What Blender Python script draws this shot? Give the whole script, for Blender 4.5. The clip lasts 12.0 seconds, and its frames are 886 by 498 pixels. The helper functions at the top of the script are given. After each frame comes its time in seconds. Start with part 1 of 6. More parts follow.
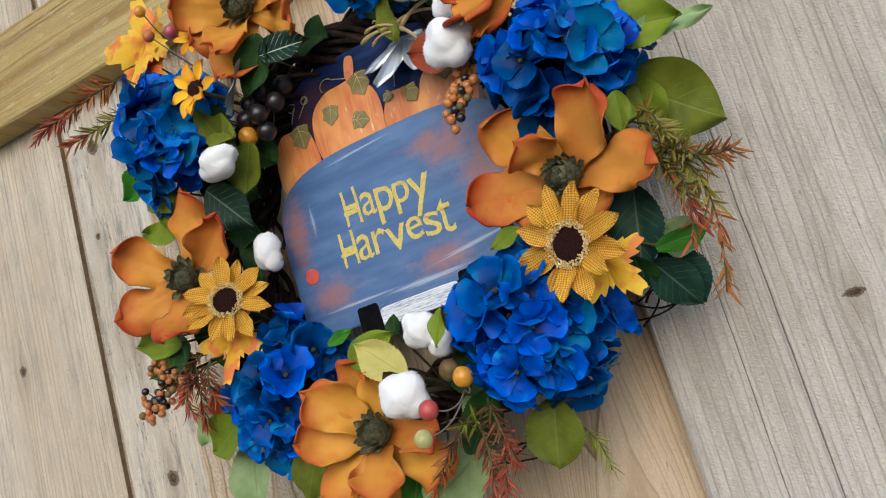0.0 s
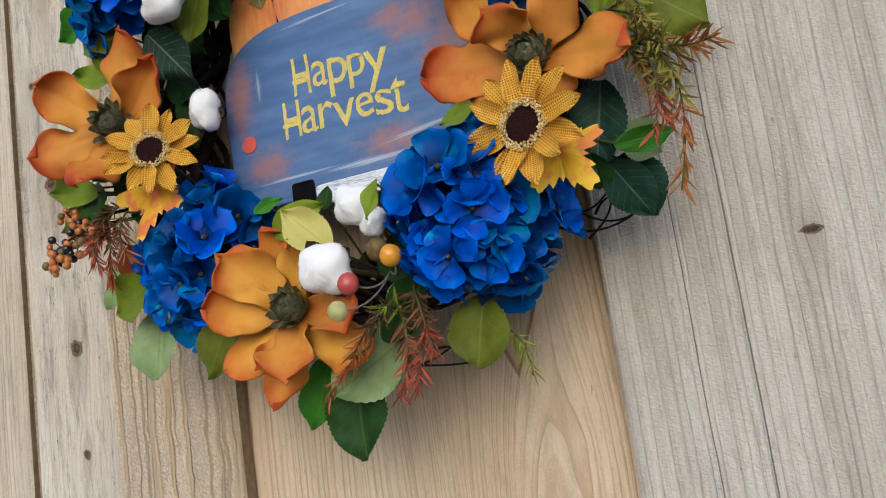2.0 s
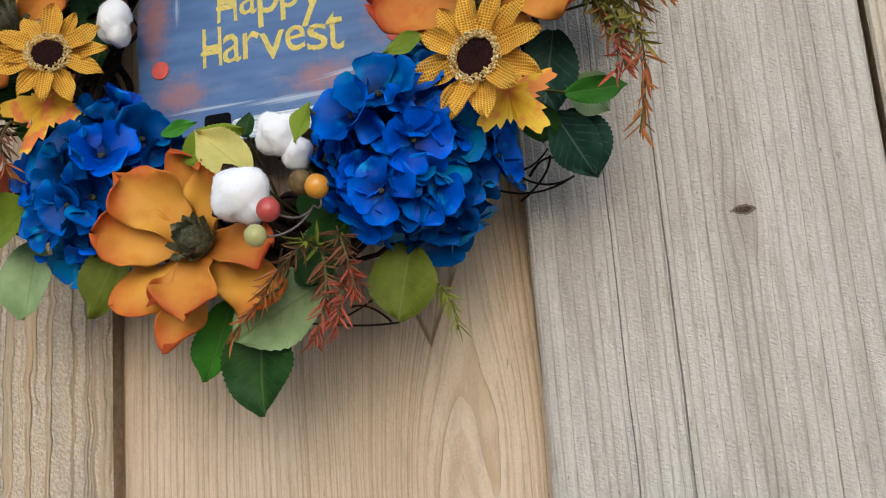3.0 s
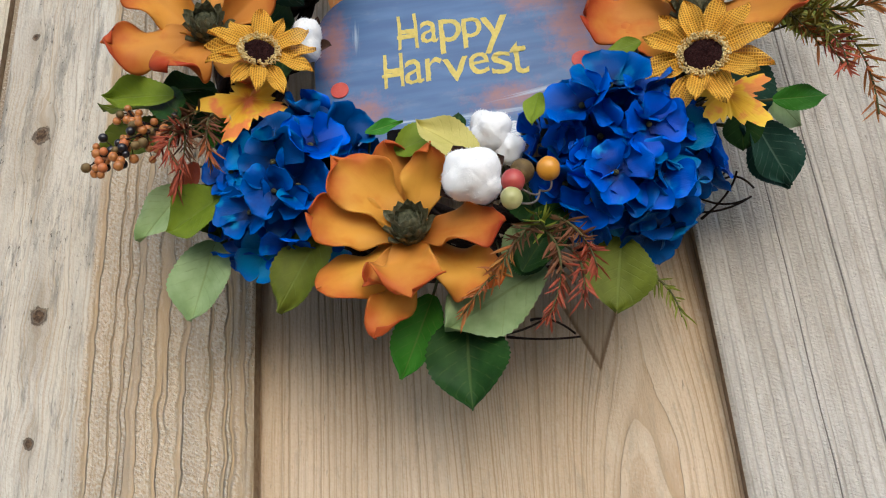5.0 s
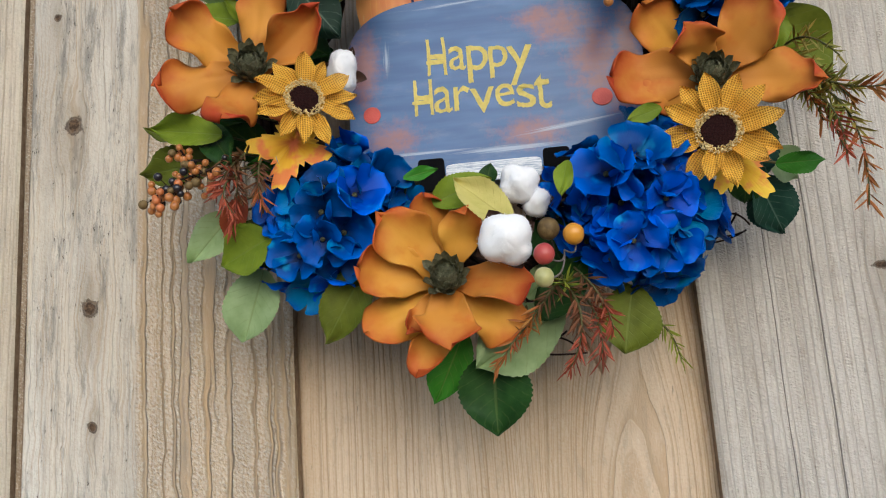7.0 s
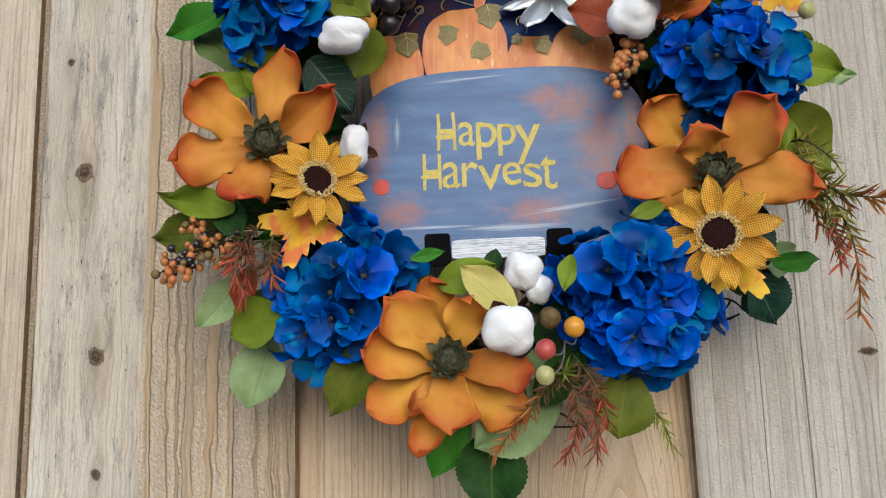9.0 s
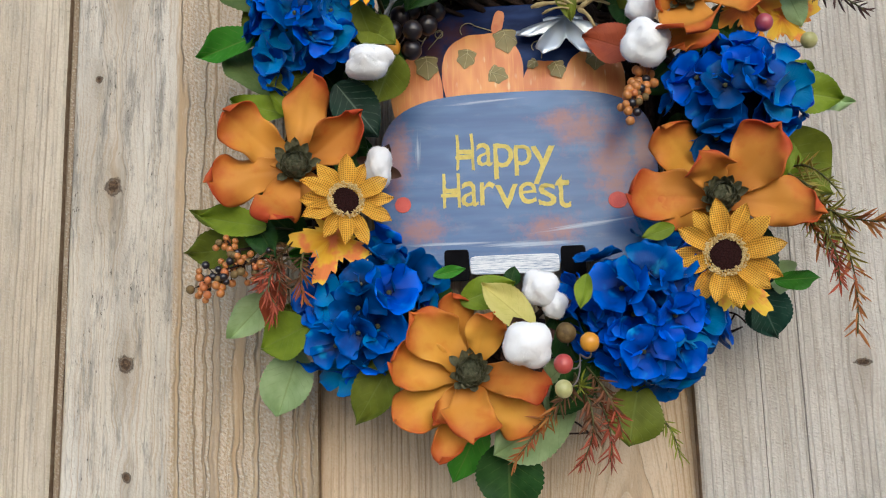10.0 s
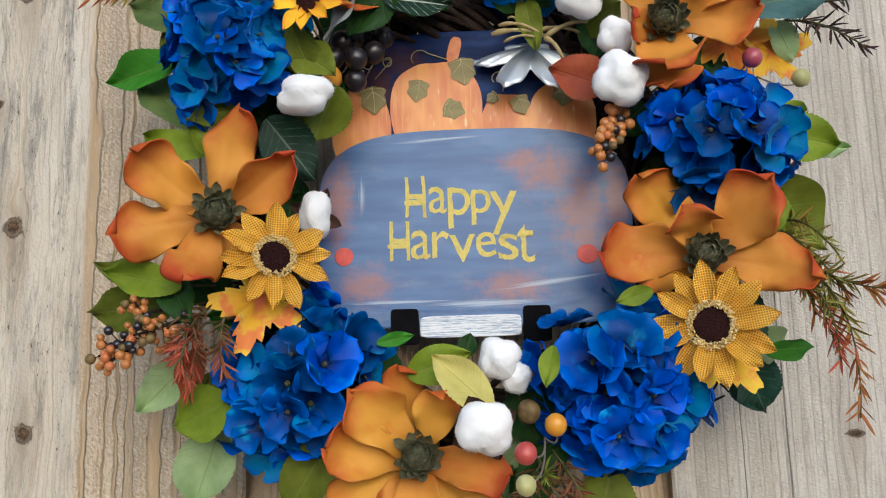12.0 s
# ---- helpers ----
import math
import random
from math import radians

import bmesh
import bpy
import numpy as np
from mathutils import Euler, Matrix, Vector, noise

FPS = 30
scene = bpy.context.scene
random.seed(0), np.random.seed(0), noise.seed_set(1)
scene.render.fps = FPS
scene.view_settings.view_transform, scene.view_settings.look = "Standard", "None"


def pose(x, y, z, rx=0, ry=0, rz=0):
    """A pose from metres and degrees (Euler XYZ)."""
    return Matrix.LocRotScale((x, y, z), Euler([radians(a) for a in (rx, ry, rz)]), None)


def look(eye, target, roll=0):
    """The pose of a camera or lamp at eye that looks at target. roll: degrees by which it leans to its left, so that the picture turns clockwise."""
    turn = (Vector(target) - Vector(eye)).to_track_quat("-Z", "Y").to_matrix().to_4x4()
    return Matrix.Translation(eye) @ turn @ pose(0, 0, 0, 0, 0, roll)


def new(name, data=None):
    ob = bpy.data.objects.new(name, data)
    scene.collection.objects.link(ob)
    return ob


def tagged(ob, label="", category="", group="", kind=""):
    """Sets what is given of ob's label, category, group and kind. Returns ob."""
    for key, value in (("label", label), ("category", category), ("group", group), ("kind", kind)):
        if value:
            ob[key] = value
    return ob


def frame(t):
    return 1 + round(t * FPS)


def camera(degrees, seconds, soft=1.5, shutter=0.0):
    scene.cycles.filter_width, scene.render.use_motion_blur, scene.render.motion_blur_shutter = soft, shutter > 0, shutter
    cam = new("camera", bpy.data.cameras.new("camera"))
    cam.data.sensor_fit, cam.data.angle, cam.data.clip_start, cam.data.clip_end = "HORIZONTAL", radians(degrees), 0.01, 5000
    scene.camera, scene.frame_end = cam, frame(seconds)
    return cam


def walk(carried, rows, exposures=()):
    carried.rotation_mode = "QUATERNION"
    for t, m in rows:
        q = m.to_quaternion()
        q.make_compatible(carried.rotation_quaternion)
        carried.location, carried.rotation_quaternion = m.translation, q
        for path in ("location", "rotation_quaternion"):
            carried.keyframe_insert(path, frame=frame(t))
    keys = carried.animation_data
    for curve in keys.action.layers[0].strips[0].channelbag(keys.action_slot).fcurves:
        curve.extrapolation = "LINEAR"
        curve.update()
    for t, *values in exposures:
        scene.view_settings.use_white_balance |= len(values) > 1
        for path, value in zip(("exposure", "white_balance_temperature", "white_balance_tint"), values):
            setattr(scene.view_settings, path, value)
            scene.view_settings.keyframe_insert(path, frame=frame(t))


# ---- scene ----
cam = camera(55.0, 12.0, soft=1.1)
PATH = [
    (0, (0.291, -0.807, 1.141), (-0.508, 0.98, 1.552), -16.2),
    (0.5, (0.291, -0.787, 1.121), (-0.528, 0.99, 1.537), -15.8),
    (1, (0.281, -0.775, 1.118), (-0.585, 0.999, 1.441), -13.6),
    (1.5, (0.275, -0.767, 1.105), (-0.592, 1.007, 1.422), -11.0),
    (2, (0.268, -0.748, 1.076), (-0.47, 1.082, 1.396), -8.3),
    (2.5, (0.249, -0.726, 1.046), (-0.426, 1.127, 1.378), -5.6),
    (2.7, (0.235, -0.718, 1.035), (-0.337, 1.168, 1.376), -4.7),
    (4.3, (0.003, -0.695, 0.944), (-0.251, 1.18, 1.594), -4.4),
    (4.5, (-0.017, -0.697, 0.931), (-0.239, 1.167, 1.621), -4.5),
    (5, (-0.03, -0.714, 0.895), (-0.239, 1.116, 1.674), -4.6),
    (5.2, (-0.034, -0.735, 0.917), (-0.225, 1.091, 1.708), -5.0),
    (5.5, (-0.041, -0.75, 0.923), (-0.197, 1.047, 1.787), -5.2),
    (5.7, (-0.045, -0.775, 0.951), (-0.197, 1.034, 1.790), -5.2),
    (6, (-0.053, -0.783, 0.956), (-0.191, 1.018, 1.814), -4.7),
    (6.2, (-0.054, -0.797, 0.976), (-0.205, 1.050, 1.729), -4.4),
    (6.5, (-0.059, -0.803, 0.984), (-0.225, 1.094, 1.596), -4.1),
    (7, (-0.06, -0.841, 1.04), (-0.228, 1.112, 1.44), -4.0),
    (9, (-0.068, -0.88, 1.127), (-0.21, 1.085, 1.472), -1.8),
    (9.5, (-0.073, -0.895, 1.136), (-0.207, 1.074, 1.463), -1.4),
    (10, (-0.093, -0.926, 1.145), (-0.213, 1.044, 1.469), -1.7),
    (10.5, (-0.099, -0.914, 1.167), (-0.197, 1.054, 1.51), -2.0),
    (11, (-0.109, -0.905, 1.182), (-0.151, 1.061, 1.55), -2.1),
    (11.5, (-0.099, -0.876, 1.191), (-0.129, 1.091, 1.548), -2.1),
    (12, (-0.086, -0.829, 1.207), (-0.111, 1.142, 1.545), -1.7),
]
walk(cam, [(t, look(eye, target, roll)) for t, eye, target, roll in PATH],
     ((0.0, -0.86, 5600.0, 8.0), (2.5, -0.90, 5600.0, 8.0), (5.0, -0.74, 5600.0, 8.0), (6.0, -0.76, 5600.0, 8.0), (7.0, -0.88, 5600.0, 8.0), (9.0, -0.84, 5600.0, 8.0), (12.0, -0.80, 5600.0, 8.0)))


# ---- world and light: a bright overcast afternoon ----
world = bpy.data.worlds.new("world")
scene.world = world
world.use_nodes = True
sky = world.node_tree.nodes.new("ShaderNodeTexSky")
sky.sky_type = "NISHITA"
sky.sun_disc = False
sky.sun_elevation, sky.sun_rotation = radians(22), radians(168)
sky.air_density, sky.dust_density, sky.ozone_density = 1.0, 2.6, 1.0
background = world.node_tree.nodes["Background"]
background.inputs["Strength"].default_value = 0.25
world.node_tree.links.new(sky.outputs["Color"], background.inputs["Color"])
sun = new("sun", bpy.data.lights.new("sun", "SUN"))
sun.data.energy, sun.data.angle, sun.data.color = 2.0, radians(75), (1.0, 0.985, 0.96)
sun.matrix_world = look((0.65, -3.0, 2.54), (0, 0, 1.3))


# ---- materials ----
def shader(name, rough=0.6, spec=0.22):
    m = bpy.data.materials.new(name)
    m.use_nodes = True
    b = m.node_tree.nodes["Principled BSDF"]
    b.inputs["Roughness"].default_value = rough
    b.inputs["Specular IOR Level"].default_value = spec
    return m, m.node_tree, b


def put(nt, socket, value):
    if isinstance(value, bpy.types.NodeSocket):
        nt.links.new(value, socket)
    elif isinstance(value, (tuple, list)) and len(value) == 3 and socket.type == "RGBA":
        socket.default_value = (*value, 1)
    else:
        socket.default_value = value


def math_(nt, op, a, b=0.0, clamp=False):
    n = nt.nodes.new("ShaderNodeMath")
    n.operation, n.use_clamp = op, clamp
    put(nt, n.inputs[0], a)
    put(nt, n.inputs[1], b)
    return n.outputs[0]


def mix(nt, fac, a, b, blend="MIX"):
    n = nt.nodes.new("ShaderNodeMix")
    n.data_type, n.blend_type = "RGBA", blend
    put(nt, n.inputs[0], fac)
    put(nt, n.inputs[6], a)
    put(nt, n.inputs[7], b)
    return n.outputs[2]


def step(nt, value, lo, hi):
    n = nt.nodes.new("ShaderNodeMapRange")
    n.interpolation_type = "SMOOTHSTEP"
    put(nt, n.inputs[0], value)
    n.inputs[1].default_value, n.inputs[2].default_value = lo, hi
    return n.outputs[0]


def noise_(nt, vec, scale, detail=3.0, rough=0.55, warp=0.0):
    n = nt.nodes.new("ShaderNodeTexNoise")
    put(nt, n.inputs["Vector"], vec)
    n.inputs["Scale"].default_value, n.inputs["Detail"].default_value = scale, detail
    n.inputs["Roughness"].default_value, n.inputs["Distortion"].default_value = rough, warp
    return n.outputs["Fac"]


def xyz(nt, x, y, z):
    n = nt.nodes.new("ShaderNodeCombineXYZ")
    for s, v in zip(n.inputs, (x, y, z)):
        put(nt, s, v)
    return n.outputs[0]


def coords(nt, kind="Object"):
    c = nt.nodes.new("ShaderNodeTexCoord").outputs[kind]
    s = nt.nodes.new("ShaderNodeSeparateXYZ")
    nt.links.new(c, s.inputs[0])
    return c, s.outputs[0], s.outputs[1], s.outputs[2]


def chance(nt):
    return nt.nodes.new("ShaderNodeObjectInfo").outputs["Random"]


def bump(nt, b, height, strength, distance):
    n = nt.nodes.new("ShaderNodeBump")
    n.inputs["Strength"].default_value, n.inputs["Distance"].default_value = strength, distance
    nt.links.new(height, n.inputs["Height"])
    nt.links.new(n.outputs[0], b.inputs["Normal"])


def gauss(nt, x, z, cx, cz, sx, sz):
    """1 at (cx, cz), falling off over sx and sz."""
    dx = math_(nt, "DIVIDE", math_(nt, "SUBTRACT", x, cx), sx)
    dz = math_(nt, "DIVIDE", math_(nt, "SUBTRACT", z, cz), sz)
    r = math_(nt, "ADD", math_(nt, "MULTIPLY", dx, dx), math_(nt, "MULTIPLY", dz, dz))
    return math_(nt, "EXPONENT", math_(nt, "MULTIPLY", r, -1.0))


def wood(name, pale, tan, line, period=0.014, ridges=0.5, knots=(), seed=0.0, grey=0.4, split=None, duty=0.3, wander=0.03, notch=None, cracks=(), coarse=1.0, sparse=(0.28, 0.62), edge=0.25, teeth=(330.0, 420.0), ring=0.85, streaks=0.40, wave=(22.0, 9.0, 0.006), dirt=0.0, flames=()):
    """Rough-sawn softwood: upright grain that flows round its knots, weathered in streaks. split: where smooth sapwood
    meets coarse ringed heartwood. duty: the share of each ring that is smooth and dark."""
    m, nt, b = shader(name, 0.85)
    c, x, y, z = coords(nt)
    flow = noise_(nt, xyz(nt, math_(nt, "MULTIPLY", x, 5.0), seed, math_(nt, "MULTIPLY", z, 1.1)), 1.0, 1.0)
    quick = noise_(nt, xyz(nt, math_(nt, "MULTIPLY", x, wave[0]), seed + 1.7, math_(nt, "MULTIPLY", z, wave[1])), 1.0, 2.0)
    gx = math_(nt, "ADD", x, math_(nt, "ADD", math_(nt, "MULTIPLY", math_(nt, "SUBTRACT", flow, 0.5), wander * 2), math_(nt, "MULTIPLY", math_(nt, "SUBTRACT", quick, 0.5), wave[2])))
    for fx, fz, sx, sz, push in flames:  # cathedral figure: the rings bulge upwards in long arches
        gx = math_(nt, "ADD", gx, math_(nt, "MULTIPLY", gauss(nt, x, z, fx, fz, sx, sz), push))
    dark = halo = None
    for kx, kz, size, *flat in knots:
        g = gauss(nt, x, z, kx, kz, size * 2.4, size * 5.5)
        gx = math_(nt, "ADD", gx, math_(nt, "MULTIPLY", math_(nt, "SUBTRACT", x, kx), math_(nt, "MULTIPLY", g, -0.75)))
        core = gauss(nt, x, z, kx, kz, size * (1.5 if flat else 0.75), size * (0.5 if flat else 0.85))
        stain = gauss(nt, x, z, kx, kz - size, size * 1.5, size * 5.0)
        dark = core if dark is None else math_(nt, "MAXIMUM", dark, core)
        halo = stain if halo is None else math_(nt, "MAXIMUM", halo, stain)
    uneven = noise_(nt, xyz(nt, math_(nt, "MULTIPLY", gx, 26.0), seed, math_(nt, "MULTIPLY", z, 0.4)), 1.0, 2.0)
    phase = math_(nt, "FRACT", math_(nt, "ADD", math_(nt, "DIVIDE", gx, period), math_(nt, "MULTIPLY", uneven, 3.5)))
    late = math_(nt, "MULTIPLY", step(nt, phase, 1 - duty - edge, 1 - duty * 0.4), math_(nt, "SUBTRACT", 1.0, step(nt, phase, 0.965, 1.0)))
    some = noise_(nt, xyz(nt, math_(nt, "MULTIPLY", gx, 55.0), seed + 5.0, math_(nt, "MULTIPLY", z, 1.2)), 1.0, 2.0)
    late = math_(nt, "MULTIPLY", late, step(nt, some, *((0.12, 0.42) if split is not None else sparse)))
    fine = noise_(nt, xyz(nt, math_(nt, "MULTIPLY", gx, 420.0), seed, math_(nt, "MULTIPLY", z, 4.0)), 1.0, 3.0, 0.6)
    fibre = noise_(nt, xyz(nt, math_(nt, "MULTIPLY", x, 620.0), seed, math_(nt, "MULTIPLY", z, 90.0)), 1.0, 4.0, 0.65)
    saw = noise_(nt, xyz(nt, math_(nt, "MULTIPLY", x, teeth[0]), seed, math_(nt, "ADD", math_(nt, "MULTIPLY", z, teeth[1]), math_(nt, "MULTIPLY", x, 160.0))), 1.0, 3.0, 0.6)
    broad = noise_(nt, xyz(nt, math_(nt, "MULTIPLY", x, 11.0), seed, math_(nt, "MULTIPLY", z, 1.9)), 1.0, 4.0, 0.55)
    colour = mix(nt, step(nt, broad, 0.36, 0.64), pale, tan)
    rough = math_(nt, "SUBTRACT", 1.0, late)
    if split is not None:
        heart = step(nt, math_(nt, "ADD", math_(nt, "ADD", x, math_(nt, "MULTIPLY", flow, 0.02)), math_(nt, "MULTIPLY", fine, 0.004)), split + 0.010, split + 0.016)
        colour = mix(nt, math_(nt, "MULTIPLY", heart, 0.9), colour, (0.69, 0.555, 0.395))
        late = math_(nt, "MULTIPLY", late, math_(nt, "ADD", 0.16, math_(nt, "MULTIPLY", heart, 0.84)))
        rough = math_(nt, "MULTIPLY", rough, math_(nt, "ADD", 0.30, math_(nt, "MULTIPLY", heart, 0.9)))
    colour = mix(nt, math_(nt, "MULTIPLY", late, ring), colour, line)
    colour = mix(nt, math_(nt, "MULTIPLY", step(nt, fine, 0.48, 0.66), 0.55), colour, line)
    weather = noise_(nt, xyz(nt, math_(nt, "MULTIPLY", x, 24.0), seed + 3.0, math_(nt, "MULTIPLY", z, 2.5)), 1.0, 5.0, 0.65)
    colour = mix(nt, math_(nt, "MULTIPLY", step(nt, weather, 0.44, 0.60), grey), colour, (0.375, 0.335, 0.275))
    colour = mix(nt, math_(nt, "MULTIPLY", step(nt, fibre, 0.55, 0.72), 0.6), colour, line)
    streak = noise_(nt, xyz(nt, math_(nt, "MULTIPLY", gx, 130.0), seed + 6.0, math_(nt, "MULTIPLY", z, 3.2)), 1.0, 3.0, 0.6)
    colour = mix(nt, math_(nt, "MULTIPLY", step(nt, streak, 0.55, 0.72), streaks), colour, (0.31, 0.26, 0.195))
    mottle = noise_(nt, xyz(nt, math_(nt, "MULTIPLY", x, 85.0), seed + 2.0, math_(nt, "MULTIPLY", z, 22.0)), 1.0, 5.0, 0.7)
    colour = mix(nt, math_(nt, "MULTIPLY", step(nt, mottle, 0.50, 0.70), 0.42), colour, (0.36, 0.30, 0.22))
    colour = mix(nt, math_(nt, "MULTIPLY", step(nt, math_(nt, "SUBTRACT", 1.0, mottle), 0.54, 0.72), 0.35), colour, (0.80, 0.745, 0.63))
    pits = noise_(nt, xyz(nt, math_(nt, "MULTIPLY", x, 240.0), seed + 9.0, math_(nt, "MULTIPLY", z, 60.0)), 1.0, 2.0, 0.5)
    colour = mix(nt, math_(nt, "MULTIPLY", step(nt, pits, 0.68, 0.78), 0.55), colour, (0.13, 0.10, 0.07))
    holes = noise_(nt, xyz(nt, math_(nt, "MULTIPLY", x, 120.0), seed + 12.0, math_(nt, "MULTIPLY", z, 32.0)), 1.0, 3.0, 0.6)
    colour = mix(nt, math_(nt, "MULTIPLY", step(nt, holes, 0.72, 0.77), 0.7), colour, (0.09, 0.065, 0.045))
    # Saw relief painted in: pale lit crests, hollows dark with grime and shade.
    colour = mix(nt, math_(nt, "MULTIPLY", step(nt, saw, 0.50, 0.66), math_(nt, "MULTIPLY", rough, 0.40 * coarse)), colour, (0.765, 0.72, 0.62))
    colour = mix(nt, math_(nt, "MULTIPLY", step(nt, math_(nt, "SUBTRACT", 1.0, saw), 0.52, 0.66), math_(nt, "MULTIPLY", rough, 0.4 * coarse)), colour, line)
    height = math_(nt, "ADD", math_(nt, "MULTIPLY", late, -ridges), math_(nt, "ADD", math_(nt, "MULTIPLY", fibre, 0.35), math_(nt, "ADD", math_(nt, "MULTIPLY", fine, 0.35), math_(nt, "MULTIPLY", math_(nt, "MULTIPLY", saw, rough), coarse if coarse > 0.9 else coarse * 0.5))))
    if dirt:  # grey mildew in ragged upright smears and specks
        smear = noise_(nt, xyz(nt, math_(nt, "MULTIPLY", x, 60.0), seed + 15.0, math_(nt, "MULTIPLY", z, 9.0)), 1.0, 6.0, 0.75)
        speck = noise_(nt, xyz(nt, math_(nt, "MULTIPLY", x, 300.0), seed + 18.0, math_(nt, "MULTIPLY", z, 110.0)), 1.0, 3.0, 0.6)
        sap = 1.0 if split is None else math_(nt, "SUBTRACT", 1.0, heart)
        colour = mix(nt, math_(nt, "MULTIPLY", math_(nt, "MULTIPLY", step(nt, smear, 0.49, 0.64), dirt), sap), colour, (0.30, 0.275, 0.235))
        colour = mix(nt, math_(nt, "MULTIPLY", math_(nt, "MULTIPLY", math_(nt, "MULTIPLY", step(nt, speck, 0.61, 0.68), step(nt, smear, 0.46, 0.56)), dirt), sap), colour, (0.09, 0.075, 0.055))
    if halo is not None:
        colour = mix(nt, math_(nt, "MULTIPLY", halo, 0.55), colour, (0.30, 0.24, 0.17))
        ragged = noise_(nt, xyz(nt, math_(nt, "MULTIPLY", x, 95.0), seed, math_(nt, "MULTIPLY", z, 70.0)), 1.0, 5.0, 0.65)
        shaped = math_(nt, "ADD", dark, math_(nt, "MULTIPLY", math_(nt, "SUBTRACT", ragged, 0.5), 1.3))
        knot = step(nt, shaped, 0.24, 0.70)
        inner = mix(nt, step(nt, noise_(nt, c, 210.0, 4.0, 0.7), 0.42, 0.62), (0.055, 0.032, 0.018), (0.16, 0.10, 0.055))
        arc = math_(nt, "MULTIPLY", step(nt, shaped, 0.20, 0.36), math_(nt, "SUBTRACT", 1.0, step(nt, shaped, 0.46, 0.70)))
        inner = mix(nt, math_(nt, "MULTIPLY", arc, step(nt, noise_(nt, c, 60.0, 2.0), 0.40, 0.60)), inner, (0.055, 0.032, 0.018))
        knot = math_(nt, "MULTIPLY", math_(nt, "MAXIMUM", knot, math_(nt, "MULTIPLY", arc, 0.8)), 0.97)
        colour = mix(nt, knot, colour, inner)
        height = math_(nt, "SUBTRACT", height, math_(nt, "MULTIPLY", knot, 0.5))
    for cx, width in cracks:
        near = math_(nt, "ABSOLUTE", math_(nt, "SUBTRACT", math_(nt, "ADD", x, math_(nt, "MULTIPLY", math_(nt, "SUBTRACT", quick, 0.5), 0.004)), cx))
        crack = math_(nt, "SUBTRACT", 1.0, step(nt, near, width * 0.4, width))
        colour = mix(nt, math_(nt, "MULTIPLY", crack, 0.68), colour, (0.12, 0.09, 0.065))
        height = math_(nt, "SUBTRACT", height, math_(nt, "MULTIPLY", crack, 1.2))
    if notch:
        nx, nz, slope = notch
        side = math_(nt, "ABSOLUTE", math_(nt, "SUBTRACT", x, nx))
        rim = math_(nt, "SUBTRACT", math_(nt, "SUBTRACT", math_(nt, "MULTIPLY", math_(nt, "SUBTRACT", z, nz), slope), side), math_(nt, "MULTIPLY", saw, 0.002))
        inside = math_(nt, "MULTIPLY", step(nt, rim, -0.001, 0.001), math_(nt, "SUBTRACT", 1.0, step(nt, z, nz + 0.06, nz + 0.075)))
        colour = mix(nt, math_(nt, "MULTIPLY", inside, 0.55), colour, (0.40, 0.29, 0.18))
        colour = mix(nt, math_(nt, "MULTIPLY", math_(nt, "MULTIPLY", inside, math_(nt, "SUBTRACT", 1.0, step(nt, rim, 0.0015, 0.006))), 0.7), colour, (0.17, 0.09, 0.04))
    put(nt, b.inputs["Base Color"], colour)
    bump(nt, b, height, 1.0, 0.0026)
    return m


def petal_paint(name, root, body, tip, start=0.55, end=1.0, rough=0.55, vary=0.12, sheen=0.0, vein=0.3, wash=None):
    """Dyed cloth or foam: colour runs from root to tip, with faint veins. Root and tip can also carry painted shade and
    highlight.
    """
    m, nt, b = shader(name, rough, 0.13)
    c, u, v, w = coords(nt, "UV")
    o, ox, oy, oz = coords(nt)
    blot = noise_(nt, o, 45.0, 3.0)
    edge = math_(nt, "ABSOLUTE", math_(nt, "SUBTRACT", v, 0.5))
    along = math_(nt, "ADD", u, math_(nt, "ADD", math_(nt, "MULTIPLY", math_(nt, "SUBTRACT", blot, 0.5), 0.5), math_(nt, "MULTIPLY", edge, 0.45)))
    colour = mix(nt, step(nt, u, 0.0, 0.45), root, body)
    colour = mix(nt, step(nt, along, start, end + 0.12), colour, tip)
    if wash:
        for n, (tint, lo, hi) in enumerate(wash):
            dye = noise_(nt, xyz(nt, math_(nt, "ADD", ox, math_(nt, "MULTIPLY", chance(nt), 3.0 + n)), oy, math_(nt, "ADD", oz, 4.0 * n)), 42.0, 3.0)
            colour = mix(nt, math_(nt, "MULTIPLY", step(nt, dye, lo, hi), 0.85), colour, tint)
    hue = nt.nodes.new("ShaderNodeHueSaturation")
    put(nt, hue.inputs["Value"], math_(nt, "ADD", 1.0 - vary, math_(nt, "MULTIPLY", chance(nt), 2 * vary)))
    put(nt, hue.inputs["Hue"], math_(nt, "ADD", 0.49, math_(nt, "MULTIPLY", chance(nt), 0.02)))
    put(nt, hue.inputs["Color"], colour)
    put(nt, b.inputs["Base Color"], hue.outputs[0])
    veins = noise_(nt, xyz(nt, math_(nt, "MULTIPLY", u, 3.0), math_(nt, "MULTIPLY", v, 26.0), 0.0), 1.0, 3.0)
    weave = noise_(nt, o, 900.0, 2.0)
    bump(nt, b, math_(nt, "ADD", math_(nt, "MULTIPLY", veins, vein), math_(nt, "MULTIPLY", weave, 0.12)), 0.5, 0.0015)
    b.inputs["Sheen Weight"].default_value = sheen
    b.inputs["Subsurface Weight"].default_value = 0.0
    return m


